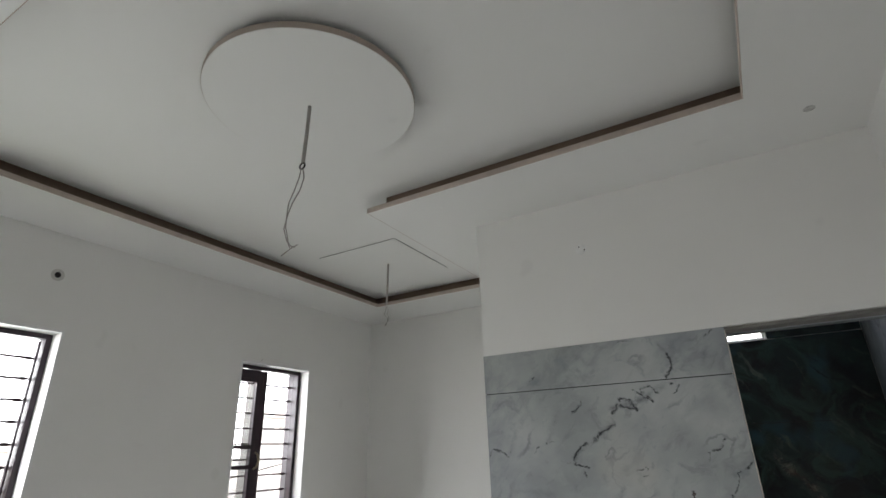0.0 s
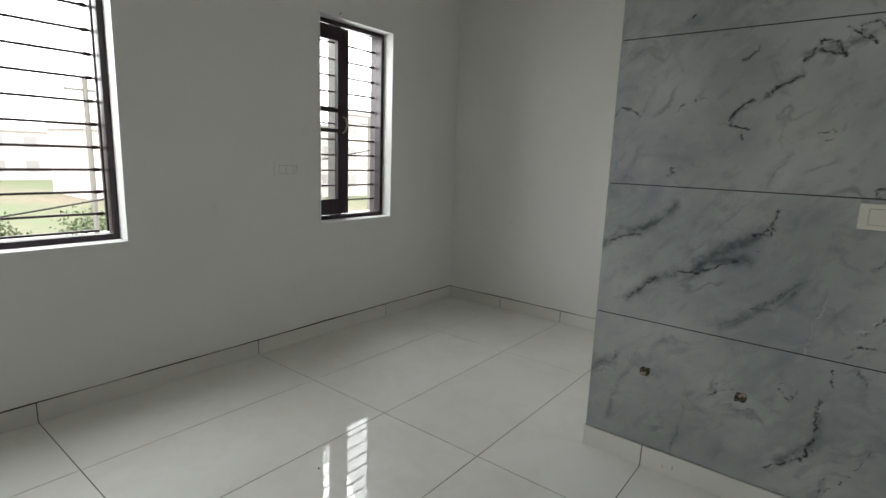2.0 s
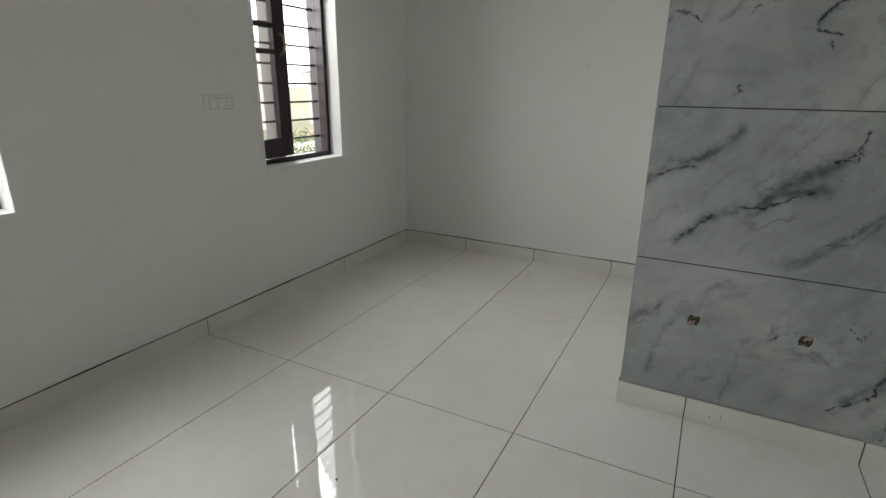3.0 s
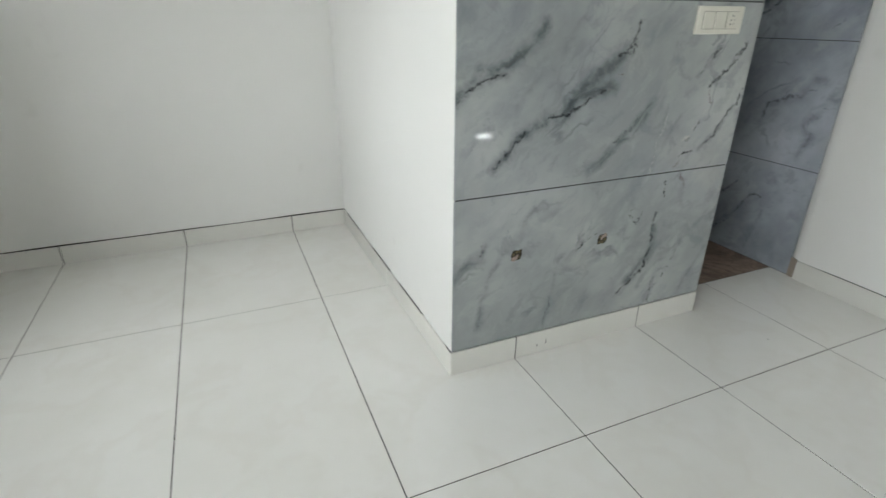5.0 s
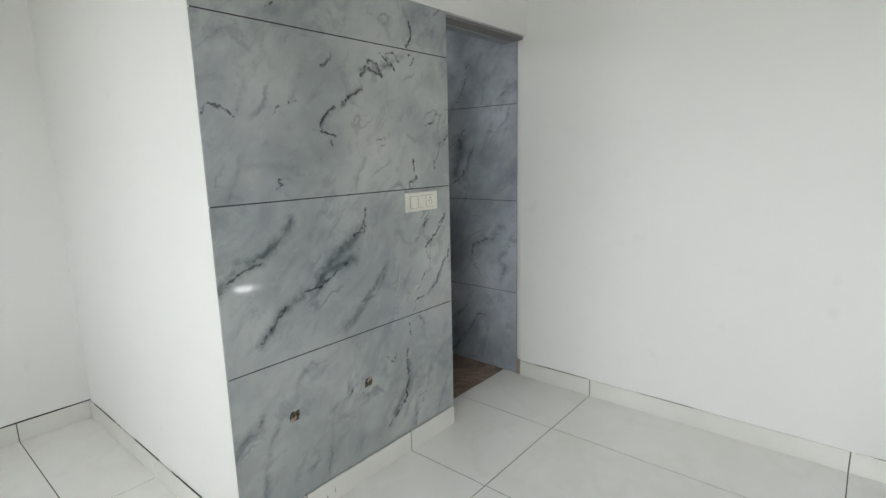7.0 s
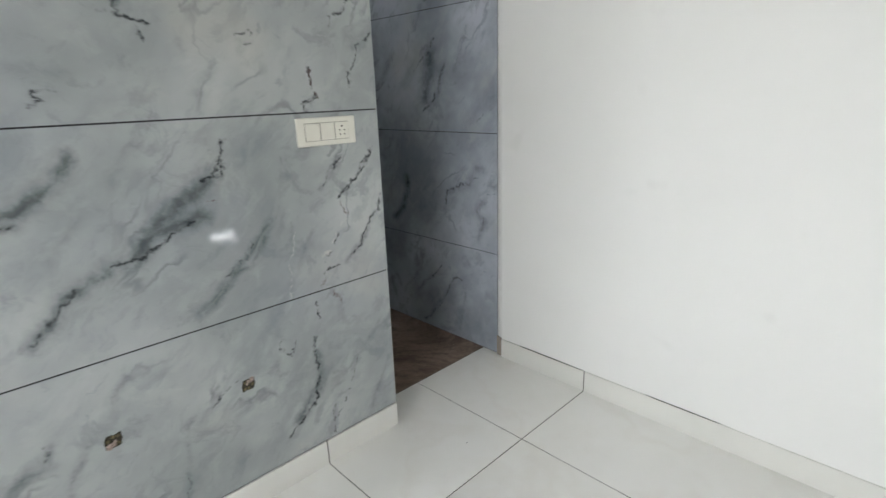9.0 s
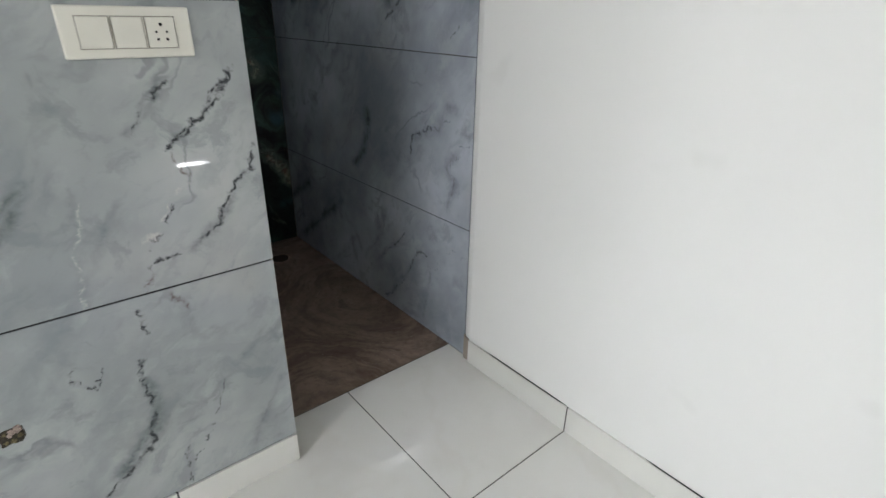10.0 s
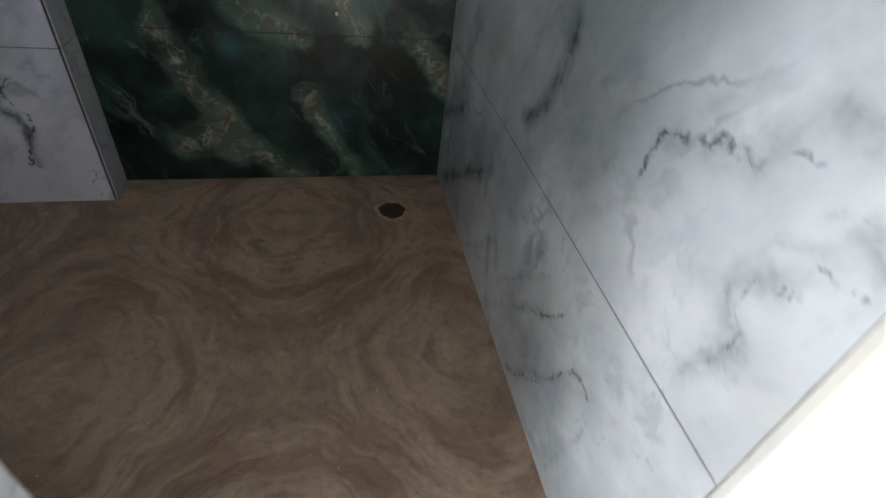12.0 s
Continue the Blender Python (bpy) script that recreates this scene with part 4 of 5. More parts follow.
board = build_switchboard("switchboard", "ivory modular switchboard with a five-pin socket, on the grey marble wall", PLASTIC)
board.matrix_world = pose(0.880, 0.0, 1.160)
# the one on the window wall is turned to face the room
board_b = build_switchboard("switchboard", "white modular switchboard flush with the window wall", WALL)
board_b.matrix_world = pose(XW + 0.002, -0.285, 1.185, 0, 0, 90)


def build_open_box(name, label):
    """Small square recess with ragged edges and a scrap of fixing inside."""
    top = tagged(new(name), label, "electrical box")
    rim = bmesh.new()
    rng = random.Random(4)
    corners = ((-0.021, -0.017), (0.004, -0.020), (0.017, -0.016), (0.021, 0.004), (0.020, 0.021), (0.003, 0.018), (-0.014, 0.020), (-0.022, 0.007))
    ring = []
    for k, (u0, v0) in enumerate(corners):
        u1, v1 = corners[(k + 1) % len(corners)]
        for f in (0.0, 0.33, 0.66):
            ring.append((u0 + (u1 - u0) * f + rng.uniform(-1, 1) * 0.0012, v0 + (v1 - v0) * f + rng.uniform(-1, 1) * 0.0012))
    c = rim.verts.new((0, -0.0009, 0))
    vs = [rim.verts.new((u, -0.0009, v)) for u, v in ring]
    for i in range(len(vs)):
        rim.faces.new((c, vs[i], vs[(i + 1) % len(vs)]))
    part("opening", rim, plain("dark_olive_recess", (0.045, 0.038, 0.022), 0.9, vary=0.6, scale=160.0), top, "dark ragged opening")
    for name2, col, rows in (("mortar", (0.40, 0.31, 0.27), ((-0.012, -0.012, 0.012), (-0.001, -0.010, 0.009), (0.004, -0.002, 0.007))),
                             ("box_lug", (0.17, 0.14, 0.07), ((-0.013, 0.004, 0.007), (0.012, 0.012, 0.006), (0.000, 0.012, 0.007), (0.011, -0.009, 0.005)))):
        bits = bmesh.new()
        for u, v, r in rows:
            made = bmesh.ops.create_icosphere(bits, subdivisions=2, radius=r)["verts"]
            for w in made:
                n = 0.75 + 0.6 * noise.noise(w.co * 180 + Vector((u * 90, 0, v * 90)))
                w.co = Vector((w.co.x * n + u, w.co.y * 0.28 * n - 0.001, w.co.z * n + v))
        part(name2, bits, plain(name2 + "_surface", col, 0.95, vary=0.5, scale=200.0), top, "rough pinkish mortar" if name2 == "mortar" else "rusty scraps of the metal box")
    return top


hole = build_open_box("electrical_box", "small open electrical box cut into the grey marble tile")
hole.matrix_world = pose(0.244, 0.0, 0.447)
copy_thing(hole, pose(0.617, 0.0, 0.448, 0, 180, 0))

# pipe outlet high on the window wall
outlet = tagged(new("wall_outlet"), "small round dark conduit outlet high on the window wall", "conduit outlet")
part("collar", tube(bmesh.new(), [(XW - 0.001, -1.276, 2.61), (XW + 0.002, -1.276, 2.61)], 0.036, 20), plain("grey_patch_putty", (0.62, 0.61, 0.58), 0.8), outlet)
part("mouth", tube(bmesh.new(), [(XW, -1.276, 2.61), (XW + 0.004, -1.276, 2.61)], 0.017, 16), BLACK, outlet)
for name, place, label in (("patch", (0.615, 2.575), "round putty patch above the marble wall"),):
    pt = tagged(new("wall_patch"), label, "putty patch")
    part("disc", tube(bmesh.new(), [(place[0], 0.0085, place[1]), (place[0], 0.0065, place[1])], 0.03, 18), plain("light_putty", (0.84, 0.84, 0.83), 0.6), pt)
    for u, v in ((-0.012, 0.010), (0.016, -0.012)):
        part("nick", boxes((place[0] + u, 0.0055, place[1] + v, place[0] + u + 0.004, 0.0066, place[1] + v + 0.011)), BLACK, pt, "tiny dark nick")
knock = tagged(new("ceiling_patch"), "dark smudged patch on the ceiling border", "ceiling patch")
part("smudge", tube(bmesh.new(), [(1.70, -0.287, H - 0.0015), (1.70, -0.287, H + 0.001)], 0.022, 14), plain("grey_smudge", (0.60, 0.60, 0.585), 0.8, vary=0.3, scale=60.0), knock)

# ---- ceiling disc, cables, hatch ----
def build_disc():
    disc = tagged(new("ceiling_disc"), "round white ceiling disc with a bare beige rim, in the tray", "ceiling disc")
    disc.location = (-0.066, -1.345, 2.92)
    n, r = 96, 0.420
    face, rim, core = bmesh.new(), bmesh.new(), bmesh.new()
    tube(face, [(0, 0, 0), (0, 0, 0.008)], r, n)
    for v in face.verts:
        v.co.z = 0.0 if v.co.z < 0.004 else 0.008
    ring = [[rim.verts.new((math.cos(a) * q, math.sin(a) * q, z)) for a in (k / n * math.tau for k in range(n))] for q, z in ((r + 0.0015, 0.001), (r + 0.0015, 0.028), (r - 0.01, 0.028), (r - 0.01, 0.009))]
    for a, b in zip(ring, ring[1:]):
        for k in range(n):
            rim.faces.new((a[k], a[(k + 1) % n], b[(k + 1) % n], b[k]))
    tube(core, [(0, 0, 0.009), (0, 0, 0.056)], r - 0.10, 64)
    part("face", face, CEIL, disc)
    part("rim", rim, LIP, disc, "bare beige board rim")
    part("core", core, COVE, disc, "brown core behind the rim")
    return disc


build_disc()


def build_cable(x, y, z, stem, tail, hook=False):
    top = tagged(new("hanging_cable"), "short grey fan rod with loose cable hanging from it" if hook else "thin grey conduit with a short loose cable", "hanging cable")
    top.location = (x, y, z)
    part("rod", tube(bmesh.new(), [(0, 0, 0.02), (-0.004, 0, -stem * 0.5), (-0.012, 0, -stem)], 0.008, 8), WIRE, top, "straight metal rod")
    if hook:
        ringpts = [(-0.014 + 0.013 * math.sin(a), 0, -stem - 0.013 + 0.013 * math.cos(a)) for a in (k / 14 * math.tau for k in range(15))]
        part("hook", tube(bmesh.new(), ringpts, 0.0035, 6), BLACK, top, "dark ring hook")
    for side in (-1, 1):
        wob = 0.010 * side
        pts = [(p[0] + wob * math.sin(k * 0.9), p[1] + wob * 0.5, -p[2]) for k, p in enumerate(tail)]
        part("wire", tube(bmesh.new(), pts, 0.0022, 6), WIRE, top, "loose insulated wire")
    if hook:
        x, z = tail[-1][0], -tail[-1][2]
        part("wire_end", tube(bmesh.new(), [(x - 0.055, 0, z - 0.022), (x, 0, z), (x + 0.026, 0, z + 0.004)], 0.002, 6), WIRE, top, "bare forked wire end")
    return top


build_cable(-0.075, -1.35, 2.92, 0.265, [(-0.014, 0, 0.29), (-0.012, 0, 0.33), (-0.030, 0, 0.38), (-0.062, 0, 0.43), (-0.074, 0, 0.48), (-0.080, 0, 0.53), (-0.060, 0, 0.585), (-0.045, 0, 0.61), (-0.030, 0, 0.62)], True)
build_cable(-1.016, 0.477, 2.975, 0.335, [(-0.012, 0, 0.343), (-0.004, 0, 0.374), (-0.020, 0, 0.406), (0.006, 0, 0.437), (-0.002, 0, 0.468), (-0.022, 0, 0.495)])

hatch = tagged(new("ceiling_hatch"), "flush square access panel in the tray ceiling", "access hatch")
part("panel", boxes((-1.363, 0.087, 2.9725, -0.678, 0.815, 2.9755)), CEIL, hatch)
part("gap_line", boxes((-1.369, 0.079, 2.9738, -0.678, 0.085, 2.9742), (-0.6765, 0.085, 2.9738, -0.671, 0.815, 2.9742)), BLACK, hatch, "dark gap at the panel's edge")

# ---- bathroom bits ----
drain = tagged(new("floor_drain"), "round unfinished drain hole in the brown bathroom floor", "floor drain")
ringbm = bmesh.new()
n = 28
rr = [[ringbm.verts.new((1.731 + math.cos(a) * q * (1 + (0.05 * math.sin(3 * a) + 0.035 * math.sin(7 * a + 1))), 1.364 + math.sin(a) * q * (1 + (0.05 * math.sin(3 * a) + 0.035 * math.sin(7 * a + 1))), z)) for a in (k / n * math.tau for k in range(n))]
      for q, z in ((0.064, 0.0004), (0.054, 0.0034), (0.049, 0.0030), (0.047, 0.0006))]
for a, b in zip(rr, rr[1:]):
    for k in range(n):
        ringbm.faces.new((a[k], a[(k + 1) % n], b[(k + 1) % n], b[k]))
part("rim", ringbm, plain("rough_mortar_ring", (0.34, 0.24, 0.19), 0.9, vary=0.4, scale=60.0), drain)
part("mouth", tube(bmesh.new(), [(1.731, 1.364, 0.0002), (1.731, 1.364, 0.0010)], 0.051, n), plain("dark_drain", (0.055, 0.030, 0.020), 0.9, vary=0.5, scale=50.0), drain)

for x, z in ((1.537, 0.90), (1.679, 0.915), (1.559, 0.603)):
    point = tagged(new("water_point"), "small capped water pipe end in the green bathroom wall", "pipe end")
    part("hole", tube(bmesh.new(), [(x, BY - 0.0012, z), (x, BY + 0.002, z)], 0.015 if z > 0.7 else 0.008, 14), BLACK, point, "dark round cut in the tile")
    part("cap", tube(bmesh.new(), [(x + 0.002, BY - 0.012, z + 0.001), (x + 0.002, BY, z + 0.001)], 0.008 if z > 0.7 else 0.005, 12), PLASTIC, point, "pale plastic pipe cap", smooth=False)

# ---- outside ----
def outside():
    g = Mat("dry_field", 0.95)
    p = g.where()
    c = g.mix(g.band(g.noise(p, 0.05, 4.0), 0.35, 0.65), (0.17, 0.135, 0.10), (0.090, 0.115, 0.055))
    c = g.mix(g.band(g.noise(p, 1.2, 4.0), 0.4, 0.7), c, (0.11, 0.105, 0.065))
    g.color(c)
    structure("ground", boxes((-1500, -1500, -4.0, 1500, 1500, -3.6)), g.m, "dry field with patches of grass")
    leaf = plain("bush_leaves", (0.095, 0.125, 0.060), 0.7, vary=0.3, scale=2.0)
    rng = random.Random(8)
    for x, y, s in ((-23, 1.5, 1.7), (-24, 4.6, 1.5), (-22.5, 7.2, 1.8), (-25, 9.8, 1.4), (-31, 3.0, 1.9), (-32, 8.0, 2.1), (-36, 13.0, 2.3), (-21, 19.0, 1.5), (-24, 24.0, 1.8), (-30, 31.0, 2.0), (-20, -2.0, 1.5)):
        bm = bmesh.new()
        for _ in range(900):
            d = Vector((rng.gauss(0, 1), rng.gauss(0, 1), abs(rng.gauss(0, 0.7))))
            c0 = Vector((x, y, -3.6)) + d.normalized() * s * rng.random() ** 0.4 * (0.8 + 0.5 * noise.noise(d * 1.3))
            u = Vector((rng.gauss(0, 1), rng.gauss(0, 1), rng.gauss(0, 1))).normalized() * 0.11
            v = u.cross(Vector((rng.gauss(0, 1), rng.gauss(0, 1), rng.gauss(0, 1)))).normalized() * 0.06
            bm.faces.new([bm.verts.new(c0 + q) for q in (u, v, -u, -v)])
        bush = tagged(new("bush"), "low green bush in the field outside", "bush")
        part("foliage", bm, leaf, bush)
        part("stem", tube(bmesh.new(), [(x, y, -3.62), (x, y, -3.6 + s * 0.5)], 0.05, 6), COVE, bush)
    wall = plain("pale_compound_wall", (0.62, 0.61, 0.58), 0.85)
    cw = tagged(new("compound_wall"), "low pale compound wall outside", "wall")
    part("coping", boxes((-27.3, -40, -2.9, -27.0, 60, -2.8)), wall, cw)
    part("panel_run", boxes((-27.25, -40, -3.6, -27.05, 60, -2.9)), wall, cw)
    pole_mat = plain("concrete_pole", (0.17, 0.16, 0.15), 0.9)
    for x, y in ((-26, 6.2), (-40, 14.0), (-34, -9.0), (-30, 27.0)):
        pole = tagged(new("utility_pole"), "slim concrete utility pole with a cross arm", "utility pole")
        part("shaft", tube(bmesh.new(), [(x, y, -3.6), (x, y, 4.2)], 0.11, 8), pole_mat, pole)
        part("cross_arm", boxes((x - 0.05, y - 0.8, 3.6, x + 0.05, y + 0.8, 3.7)), pole_mat, pole)
    line = tagged(new("overhead_cable"), "black cable strung between two short poles outside", "cable")
    part("cable", tube(bmesh.new(), [(-9, -8 + 1.75 * k, -0.85 + 0.27 * k - 0.10 * math.sin(k / 10 * math.pi)) for k in range(11)], 0.014, 6), BLACK, line)
    part("pole", tube(bmesh.new(), [(-9, -8, -3.62), (-9, -8, -0.6)], 0.05, 8), pole_mat, line, "short grey pole")
    part("pole", tube(bmesh.new(), [(-9, 9.5, -3.62), (-9, 9.5, 2.1)], 0.05, 8), pole_mat, line, "tall grey pole")
    # distance haze is put into the glass colour: paler than dark panes
    pale, dark = plain("pale_render", (0.50, 0.46, 0.44), 0.9), plain("haze_paled_window_glass", (0.30, 0.29, 0.29), 0.4)
    for x, y, w, d, storeys in ((-62, 14, 14, 10, 2), (-55, 33, 12, 10, 3), (-75, -12, 16, 10, 2), (-90, -36, 18, 12, 3), (-48, 52, 12, 12, 2), (-95, 5, 20, 12, 2)):
        hgt = storeys * 3.1
        house = tagged(new("distant_house"), "pale flat-roofed house of %d storeys across the field" % storeys, "house")
        part("building_shell", boxes((x, y, -3.6, x + d, y + w, -3.6 + hgt)), pale, house)
        part("parapet", boxes((x - 0.2, y - 0.2, -3.6 + hgt, x + d + 0.2, y + w + 0.2, -3.0 + hgt)), pale, house)
        for s in range(storeys):
            for k in range(int(w // 3.5)):
                wy = y + 1.3 + k * 3.5
                part("window", boxes((x + d, wy, -2.5 + s * 3.1, x + d + 0.06, wy + 1.4, -1.1 + s * 3.1)), dark, house)


outside()

# ---- tiles and other pieces ----
def piece(name, me, parent, loc):
    ob = new(name, me)
    ob.location = loc
    ob.parent = parent
    return ob


def tile_mesh(w, d, h, mat, axis="z", bevel=0.0006):
    dims = {"z": (w, d, h), "y": (w, h, d), "x": (h, w, d)}[axis]
    return mesh_of("tile", add_box(bmesh.new(), 0, 0, 0, *dims, bevel=bevel), mat)


floor = structure("floor", boxes((XW - 0.05, YS, -0.12, XE + 0.05, YN + 0.05, -0.0014)), GROUT, "polished ivory floor tiles with thin dark joints")
G = 0.0038
xs = [XW] + [-1.528 + 0.5985 * k for k in range(6)] + [XE]
ys = [YS] + [-0.440 - 1.2 * k for k in (2, 1, 0)] + [0.766, YN]
ys = sorted(y for y in ys if y >= YS)
meshes = {}


def lay(x0, y0, x1, y1, mat=TILE, parent=floor, name="tile"):
    w, d = round(x1 - x0 - G, 4), round(y1 - y0 - G, 4)
    if w < 0.01 or d < 0.01:
        return
    me = meshes.setdefault((w, d, mat.name), None) or tile_mesh(w, d, 0.011, mat)
    meshes[(w, d, mat.name)] = me
    piece(name, me, parent, (x0 + G / 2, y0 + G / 2, -0.011))


def lay_round_corner(x0, y0, x1, y1):
    """The one tile that is cut round the foot of the bathroom's corner."""
    x0, y0, x1, y1 = x0 + G / 2, y0 + G / 2, x1 - G / 2, y1 - G / 2
    outline = [(0, 0), (x1 - x0, 0), (x1 - x0, 0.004 - y0), (-0.002 - x0, 0.004 - y0), (-0.002 - x0, y1 - y0), (0, y1 - y0)]
    bm = bmesh.new()
    top = [bm.verts.new((x, y, 0.011)) for x, y in outline]
    low = [bm.verts.new((x, y, 0)) for x, y in outline]
    bm.faces.new(top)
    bm.faces.new(low[::-1])
    for k in range(6):
        bm.faces.new((low[k], low[(k + 1) % 6], top[(k + 1) % 6], top[k]))
    piece("tile", mesh_of("tile", bm, TILE), floor, (x0, y0, -0.011))


for i in range(len(xs) - 1):
    for j in range(len(ys) - 1):
        x0, x1, y0, y1 = xs[i], xs[i + 1], ys[j], ys[j + 1]
        if y0 >= 0.7 and x0 >= 0:
            continue
        if y1 > 0.7 and y0 < 0.7 and x1 > 0:
            if x0 < 0:
                lay_round_corner(x0, y0, x1, y1)
            elif x1 > 0.0:
                lay(max(x0, 0.0), y0, x1 + (0.014 if x1 == XE else 0.0), 0.172 if x1 > BX else 0.006)
            continue
        lay(x0, y0, min(x1, 0.0) if y0 > 0.7 else x1, y1)
bath_floor = structure("floor_bath", boxes((0.12, 0.1735, -0.10, BXE + 0.006, BY + 0.008, -0.0003)), SWIRL, "brown swirled bathroom floor tile")

marble_wall = structure("marble_cladding", boxes((0.006, 0.0012, 0.10, BX - 0.008, 0.0078, DOOR_TOP - 0.004)), JOINT, "grey marble tiles in four courses with thin dark joints")
for mats, z0, z1 in zip(MARBLES, COURSES, COURSES[1:]):
    g = 0.0042
    bm = add_box(bmesh.new(), 0, 0, 0, BX - 0.0015, 0.006, z1 - z0 - g, bevel=0.0008)
    for cut in CUTS[1:-1]:
        bmesh.ops.bisect_plane(bm, geom=[*bm.verts, *bm.edges, *bm.faces], plane_co=(cut, 0, 0), plane_no=(1, 0, 0))
    for f in bm.faces:
        f.material_index = sum(f.calc_center_median().x > cut for cut in CUTS[1:-1])
    me = mesh_of("tile", bm, mats[0])
    for mat in mats[1:]:
        me.materials.append(mat)
    piece("tile", me, marble_wall, (0.0, 0.0, z0 + g / 2))

bath_side = structure("bathroom_side_cladding", boxes((BXE + 0.0009, 0.078, 0.0, BXE + 0.0042, BY + 0.002, 2.79)), GROUT, "grey marble tiles on the bathroom side wall")
for mat, z0, z1 in zip(SIDE_MARBLES, SIDE_COURSES, SIDE_COURSES[1:]):
    for y0, y1 in ((0.075, BY),):
        me = mesh_of("tile", add_box(bmesh.new(), 0, 0, 0, 0.0035, y1 - y0 - 0.003, z1 - z0 - 0.003, bevel=0.0006), mat)
        piece("tile", me, bath_side, (BXE, y0, z0 + 0.0015))
bath_green = structure("bathroom_back_cladding", boxes((0.8062, BY + 0.0009, 0.0, BXE, BY + 0.0075, 2.24)), GROUT, "dark green onyx tiles on the bathroom back wall")
for z0, z1 in zip((0.0, 0.535, 1.12, 1.70), (0.535, 1.12, 1.70, 2.245)):
    me = mesh_of("tile", add_box(bmesh.new(), 0, 0, 0, 1.135, 0.004, z1 - z0 - 0.003, bevel=0.0006), GREEN)
    piece("tile", me, bath_green, (0.805, BY, z0 + 0.0015))
for x0, x1, z0, z1 in ((0.805, 0.838, 2.2475, 2.79), (1.412, 1.94, 2.2475, 2.79), (0.841, 1.409, 2.722, 2.79)):
    me = mesh_of("tile", add_box(bmesh.new(), 0, 0, 0, x1 - x0, 0.004, z1 - z0, bevel=0.0006), GREEN)
    piece("tile", me, bath_green, (x0, BY, z0))
stub = structure("bathroom_stub_cladding", boxes((0.13, 1.4765, 0.0, 0.80, 1.4785, 2.79)), GROUT, "grey marble tiles on the duct stub")
MARBLE_STUB = marble("grey_marble_tile_of_stub", (0, 2), [(0.04, 0.8, [(0.62, 0.42), (0.60, 0.34), (0.64, 0.26), (0.62, 0.16)])],
                     [(0.012, 0.9, [(0.66, 0.44), (0.61, 0.38), (0.66, 0.28), (0.60, 0.14)]), (0.008, 0.8, [(0.78, 0.12), (0.76, 0.06), (0.775, 0.02)])], light=(0.52, 0.52, 0.60), dark=(0.42, 0.42, 0.50))
for z0, z1 in zip((0.0, 0.51, 1.10, 1.69, 2.28), (0.51, 1.10, 1.69, 2.28, 2.79)):
    me = mesh_of("tile", add_box(bmesh.new(), 0, 0, 0, 0.668, 0.006, z1 - z0 - 0.003, bevel=0.0006), MARBLE_STUB)
    piece("tile", me, stub, (0.132, 1.471, z0 + 0.0015))
    me = mesh_of("tile", add_box(bmesh.new(), 0, 0, 0, 0.005, 0.115, z1 - z0 - 0.003, bevel=0.0006), MARBLE_REVEAL)
    piece("tile", me, stub, (0.804, 1.4785, z0 + 0.0015))

# skirting, with its open joints and the uneven dark line on top
def joint_backing():
    """Dark bed behind the skirting tiles, seen in their joints."""
    d, h = 0.0062, 0.0965
    return boxes((XW, YS + 0.009, 0, XW + d, YN - 0.009, h), (XW + 0.009, YN - d, 0, -0.009, YN, h), (-d, 0.016, 0, 0, YN - 0.009, h),
                 (0.01, 0.004 - d, 0, BX - 0.012, 0.004, h), (XE - d, YS + 0.009, 0, XE, -2.76, h), (XE - d, -1.82, 0, XE, 0.03, h), (XW + 0.009, YS, 0, XE - 0.009, YS + d, h))


skirt = structure("baseboard", joint_backing(), GROUT, "ivory skirting tiles with dark joints")


def skirting(axis, at, side, cuts, h=0.098, t=0.008):
    """axis 'x': the run goes along x at y = at; side: the way that it stands out."""
    for a, b in zip(cuts, cuts[1:]):
        w = b - a - 0.0045
        if w < 0.02:
            continue
        bm = bmesh.new()
        if axis == "x":
            add_box(bm, 0, min(0, side * t), 0, w, max(0, side * t), h, bevel=0.001)
            loc = (a + 0.00225, at, 0.0)
        else:
            add_box(bm, min(0, side * t), 0, 0, max(0, side * t), w, h, bevel=0.001)
            loc = (at, a + 0.00225, 0.0)
        piece("skirting_tile", mesh_of("skirting_tile", bm, SKIRT), skirt, loc)


def caulk(axis, at, side, a, b, z=0.098, gap=1.0):
    """An uneven dark gap line just over the skirting, here thick, there thin."""
    bm = bmesh.new()
    n = max(4, int((b - a) / 0.03))
    lo, hi = [], []
    for i in range(n + 1):
        s = a + (b - a) * i / n
        w = max(0.0006, gap * 0.0046 + 0.0055 * noise.noise((s * 2.3, at * 3, 1.0)) + 0.001 * noise.noise((s * 17, at, 3.0)))
        p = (s, at + side * 0.0008) if axis == "x" else (at + side * 0.0008, s)
        q = (s, at + side * 0.0055) if axis == "x" else (at + side * 0.0055, s)
        lo.append(bm.verts.new((*(q if w > 0.0012 else p), z + 0.0006)))
        hi.append(bm.verts.new((*p, z + w)))
    for i in range(n):
        bm.faces.new((lo[i], lo[i + 1], hi[i + 1], hi[i]))
    structure("trim", bm, BLACK, "thin dark gap over the skirting")


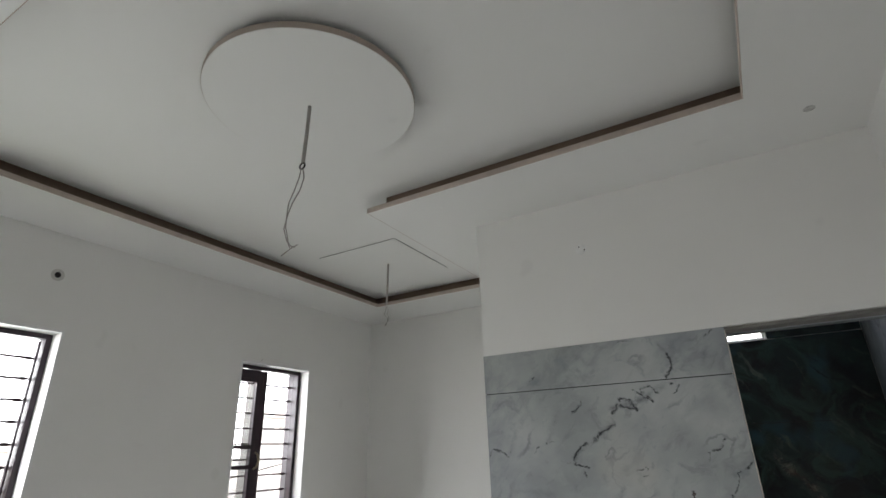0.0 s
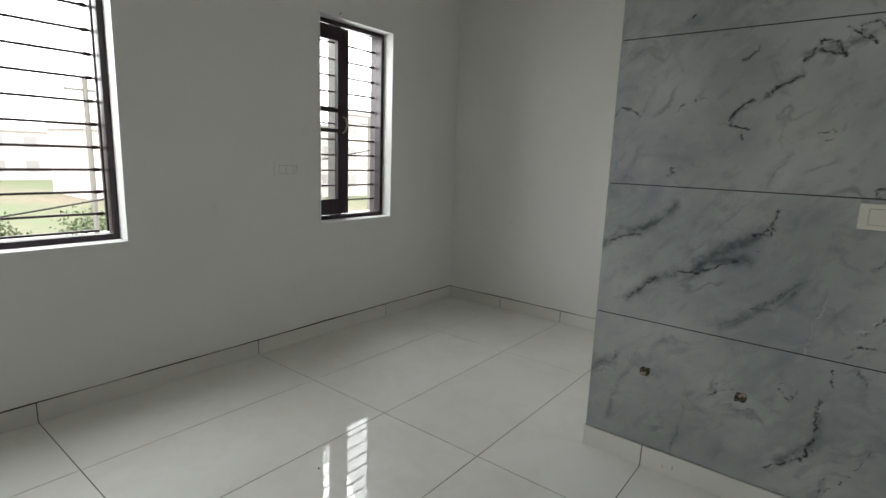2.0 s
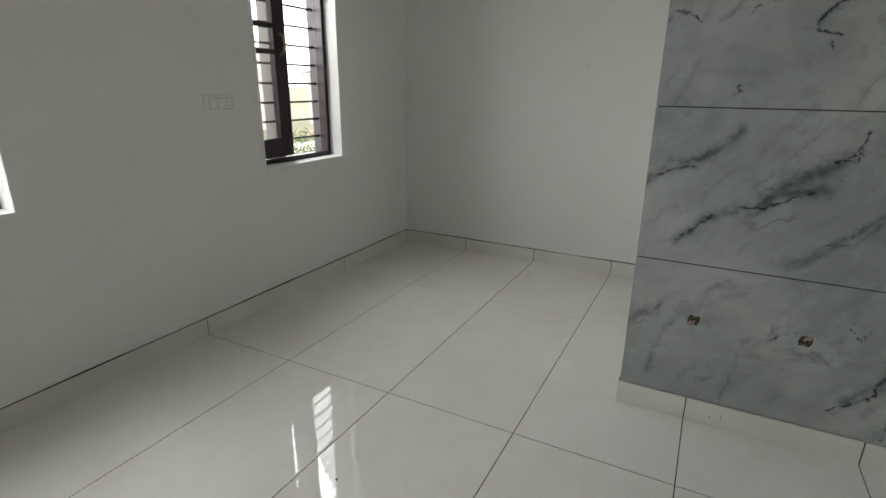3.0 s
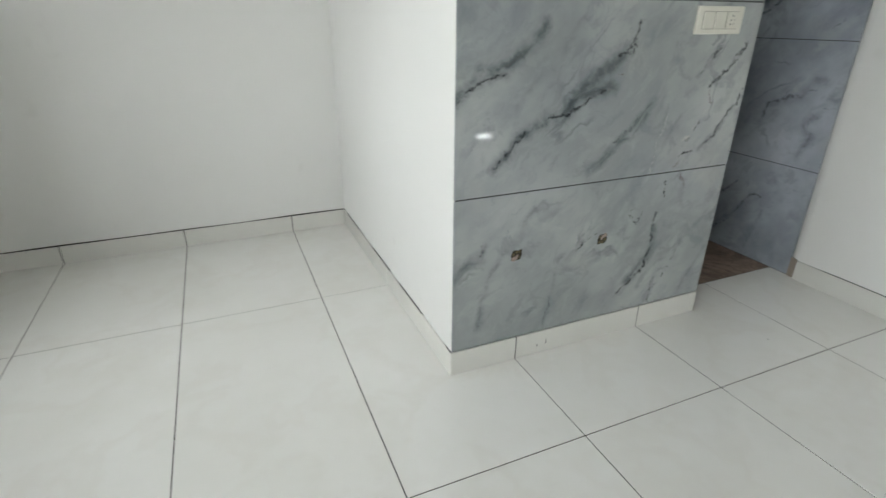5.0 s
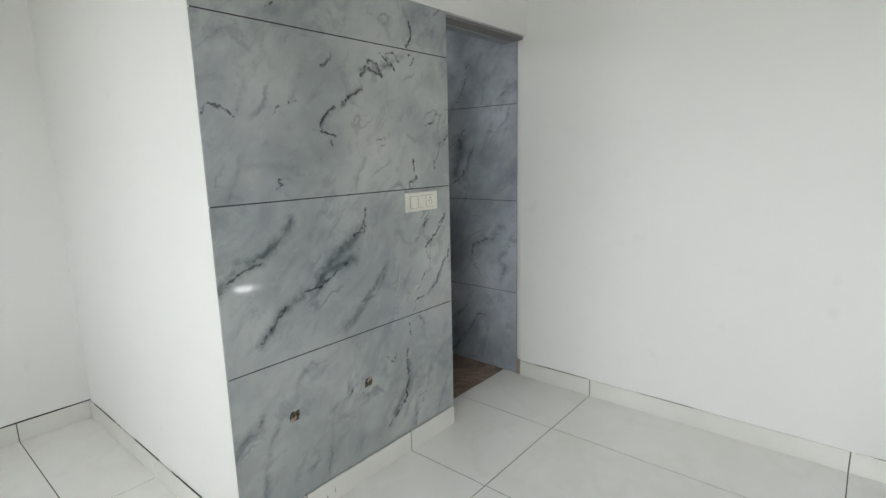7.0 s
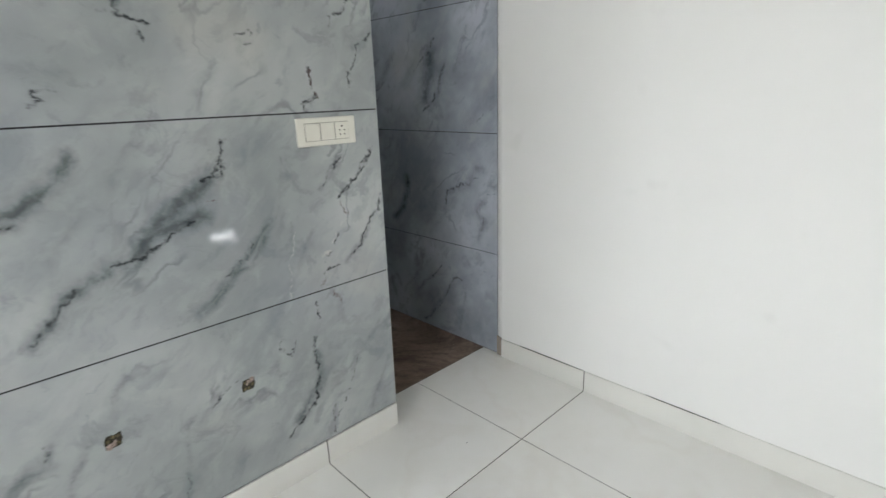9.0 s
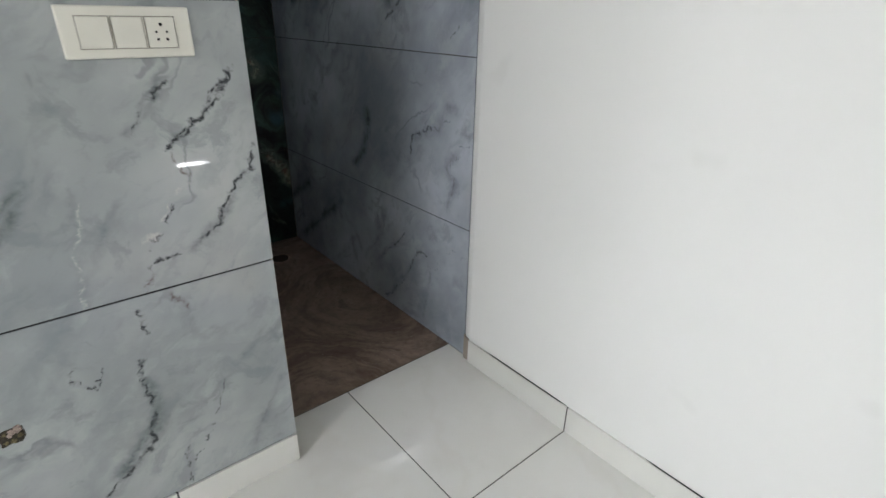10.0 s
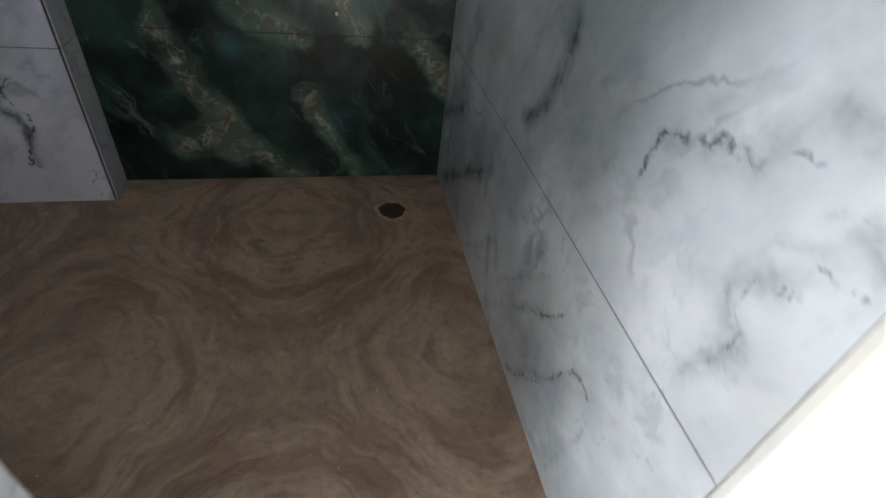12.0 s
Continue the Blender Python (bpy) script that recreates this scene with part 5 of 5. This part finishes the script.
cx = [-1.528 + 0.5985 * k for k in range(6)]
cy = [-2.840, -1.640, -0.440, 0.766]
skirting("y", XW, 1, [YS] + cy + [YN])
skirting("x", YN, -1, [XW] + cx[:3] + [0.0])
skirting("y", 0.0, -1, [0.0, 0.766, YN])
skirting("x", 0.004, -1, [-0.008, cx[3], cx[4], BX])
skirting("y", XE, -1, [YS, -2.75])
skirting("y", XE, -1, [-1.83, cy[1], cy[2], 0.036])
skirting("x", YS, 1, [XW] + cx + [XE])
caulk("y", XW, 1, YS, YN)
caulk("x", YN, -1, XW, 0.0)
caulk("y", 0.0, -1, 0.0, YN, gap=0.45)
caulk("y", XE, -1, -1.83, 0.05, gap=0.4)
structure("raw_end", boxes((XE - 0.003, 0.037, 0.002, XE + 0.004, 0.064, 0.102)), RAW, "unplastered bit of wall beside the skirting's end")
wedge = bmesh.new()
plan = ((XE, 0.036), (XE + 0.004, 0.056), (XE + 0.0145, 0.0735), (XE + 0.19, 0.0735), (XE + 0.19, 0.036))
lo, hi = [wedge.verts.new((x, y, 0.103)) for x, y in plan], [wedge.verts.new((x, y, TOP)) for x, y in plan]
wedge.faces.new(lo[::-1])
wedge.faces.new(hi)
for k in range(5):
    wedge.faces.new((lo[k], lo[(k + 1) % 5], hi[(k + 1) % 5], hi[k]))
structure("wall_east_corner", wedge, WALL, "worn rounded plaster corner beside the bathroom opening")
for x, y, r in ((-0.79, -0.98, 0.006), (0.9, -0.95, 0.003), (1.3, -0.3, 0.003)):
    crumb = tagged(new("mortar_crumb"), "tiny grey crumb of mortar on the polished floor", "crumb")
    bm = bmesh.new()
    bmesh.ops.create_icosphere(bm, subdivisions=1, radius=r)
    for v in bm.verts:
        v.co = v.co * (0.8 + 0.4 * noise.noise(v.co * 300)) + Vector((x, y, r * 0.7))
    part("lump", bm, CEMENT, crumb)
for x, z, h in ((0.361, 0.030, 0.014), (0.402, 0.036, 0.020)):
    smear = tagged(new("cement_drip"), "thin grey drip of cement on the ivory skirting tile", "drip")
    bm = add_box(bmesh.new(), x, -0.0052, z, x + 0.003, -0.0041, z + h)
    for v in bm.verts:
        v.co.x += 0.0015 * noise.noise(v.co * 90)
    part("streak", bm, CEMENT, smear)
nail = tagged(new("nail"), "small bent nail over the narrow window", "nail")
part("shank", tube(bmesh.new(), [(XW - 0.004, 0.262, 2.306), (XW + 0.014, 0.262, 2.308), (XW + 0.016, 0.268, 2.316)], 0.0022, 6), BLACK, nail)
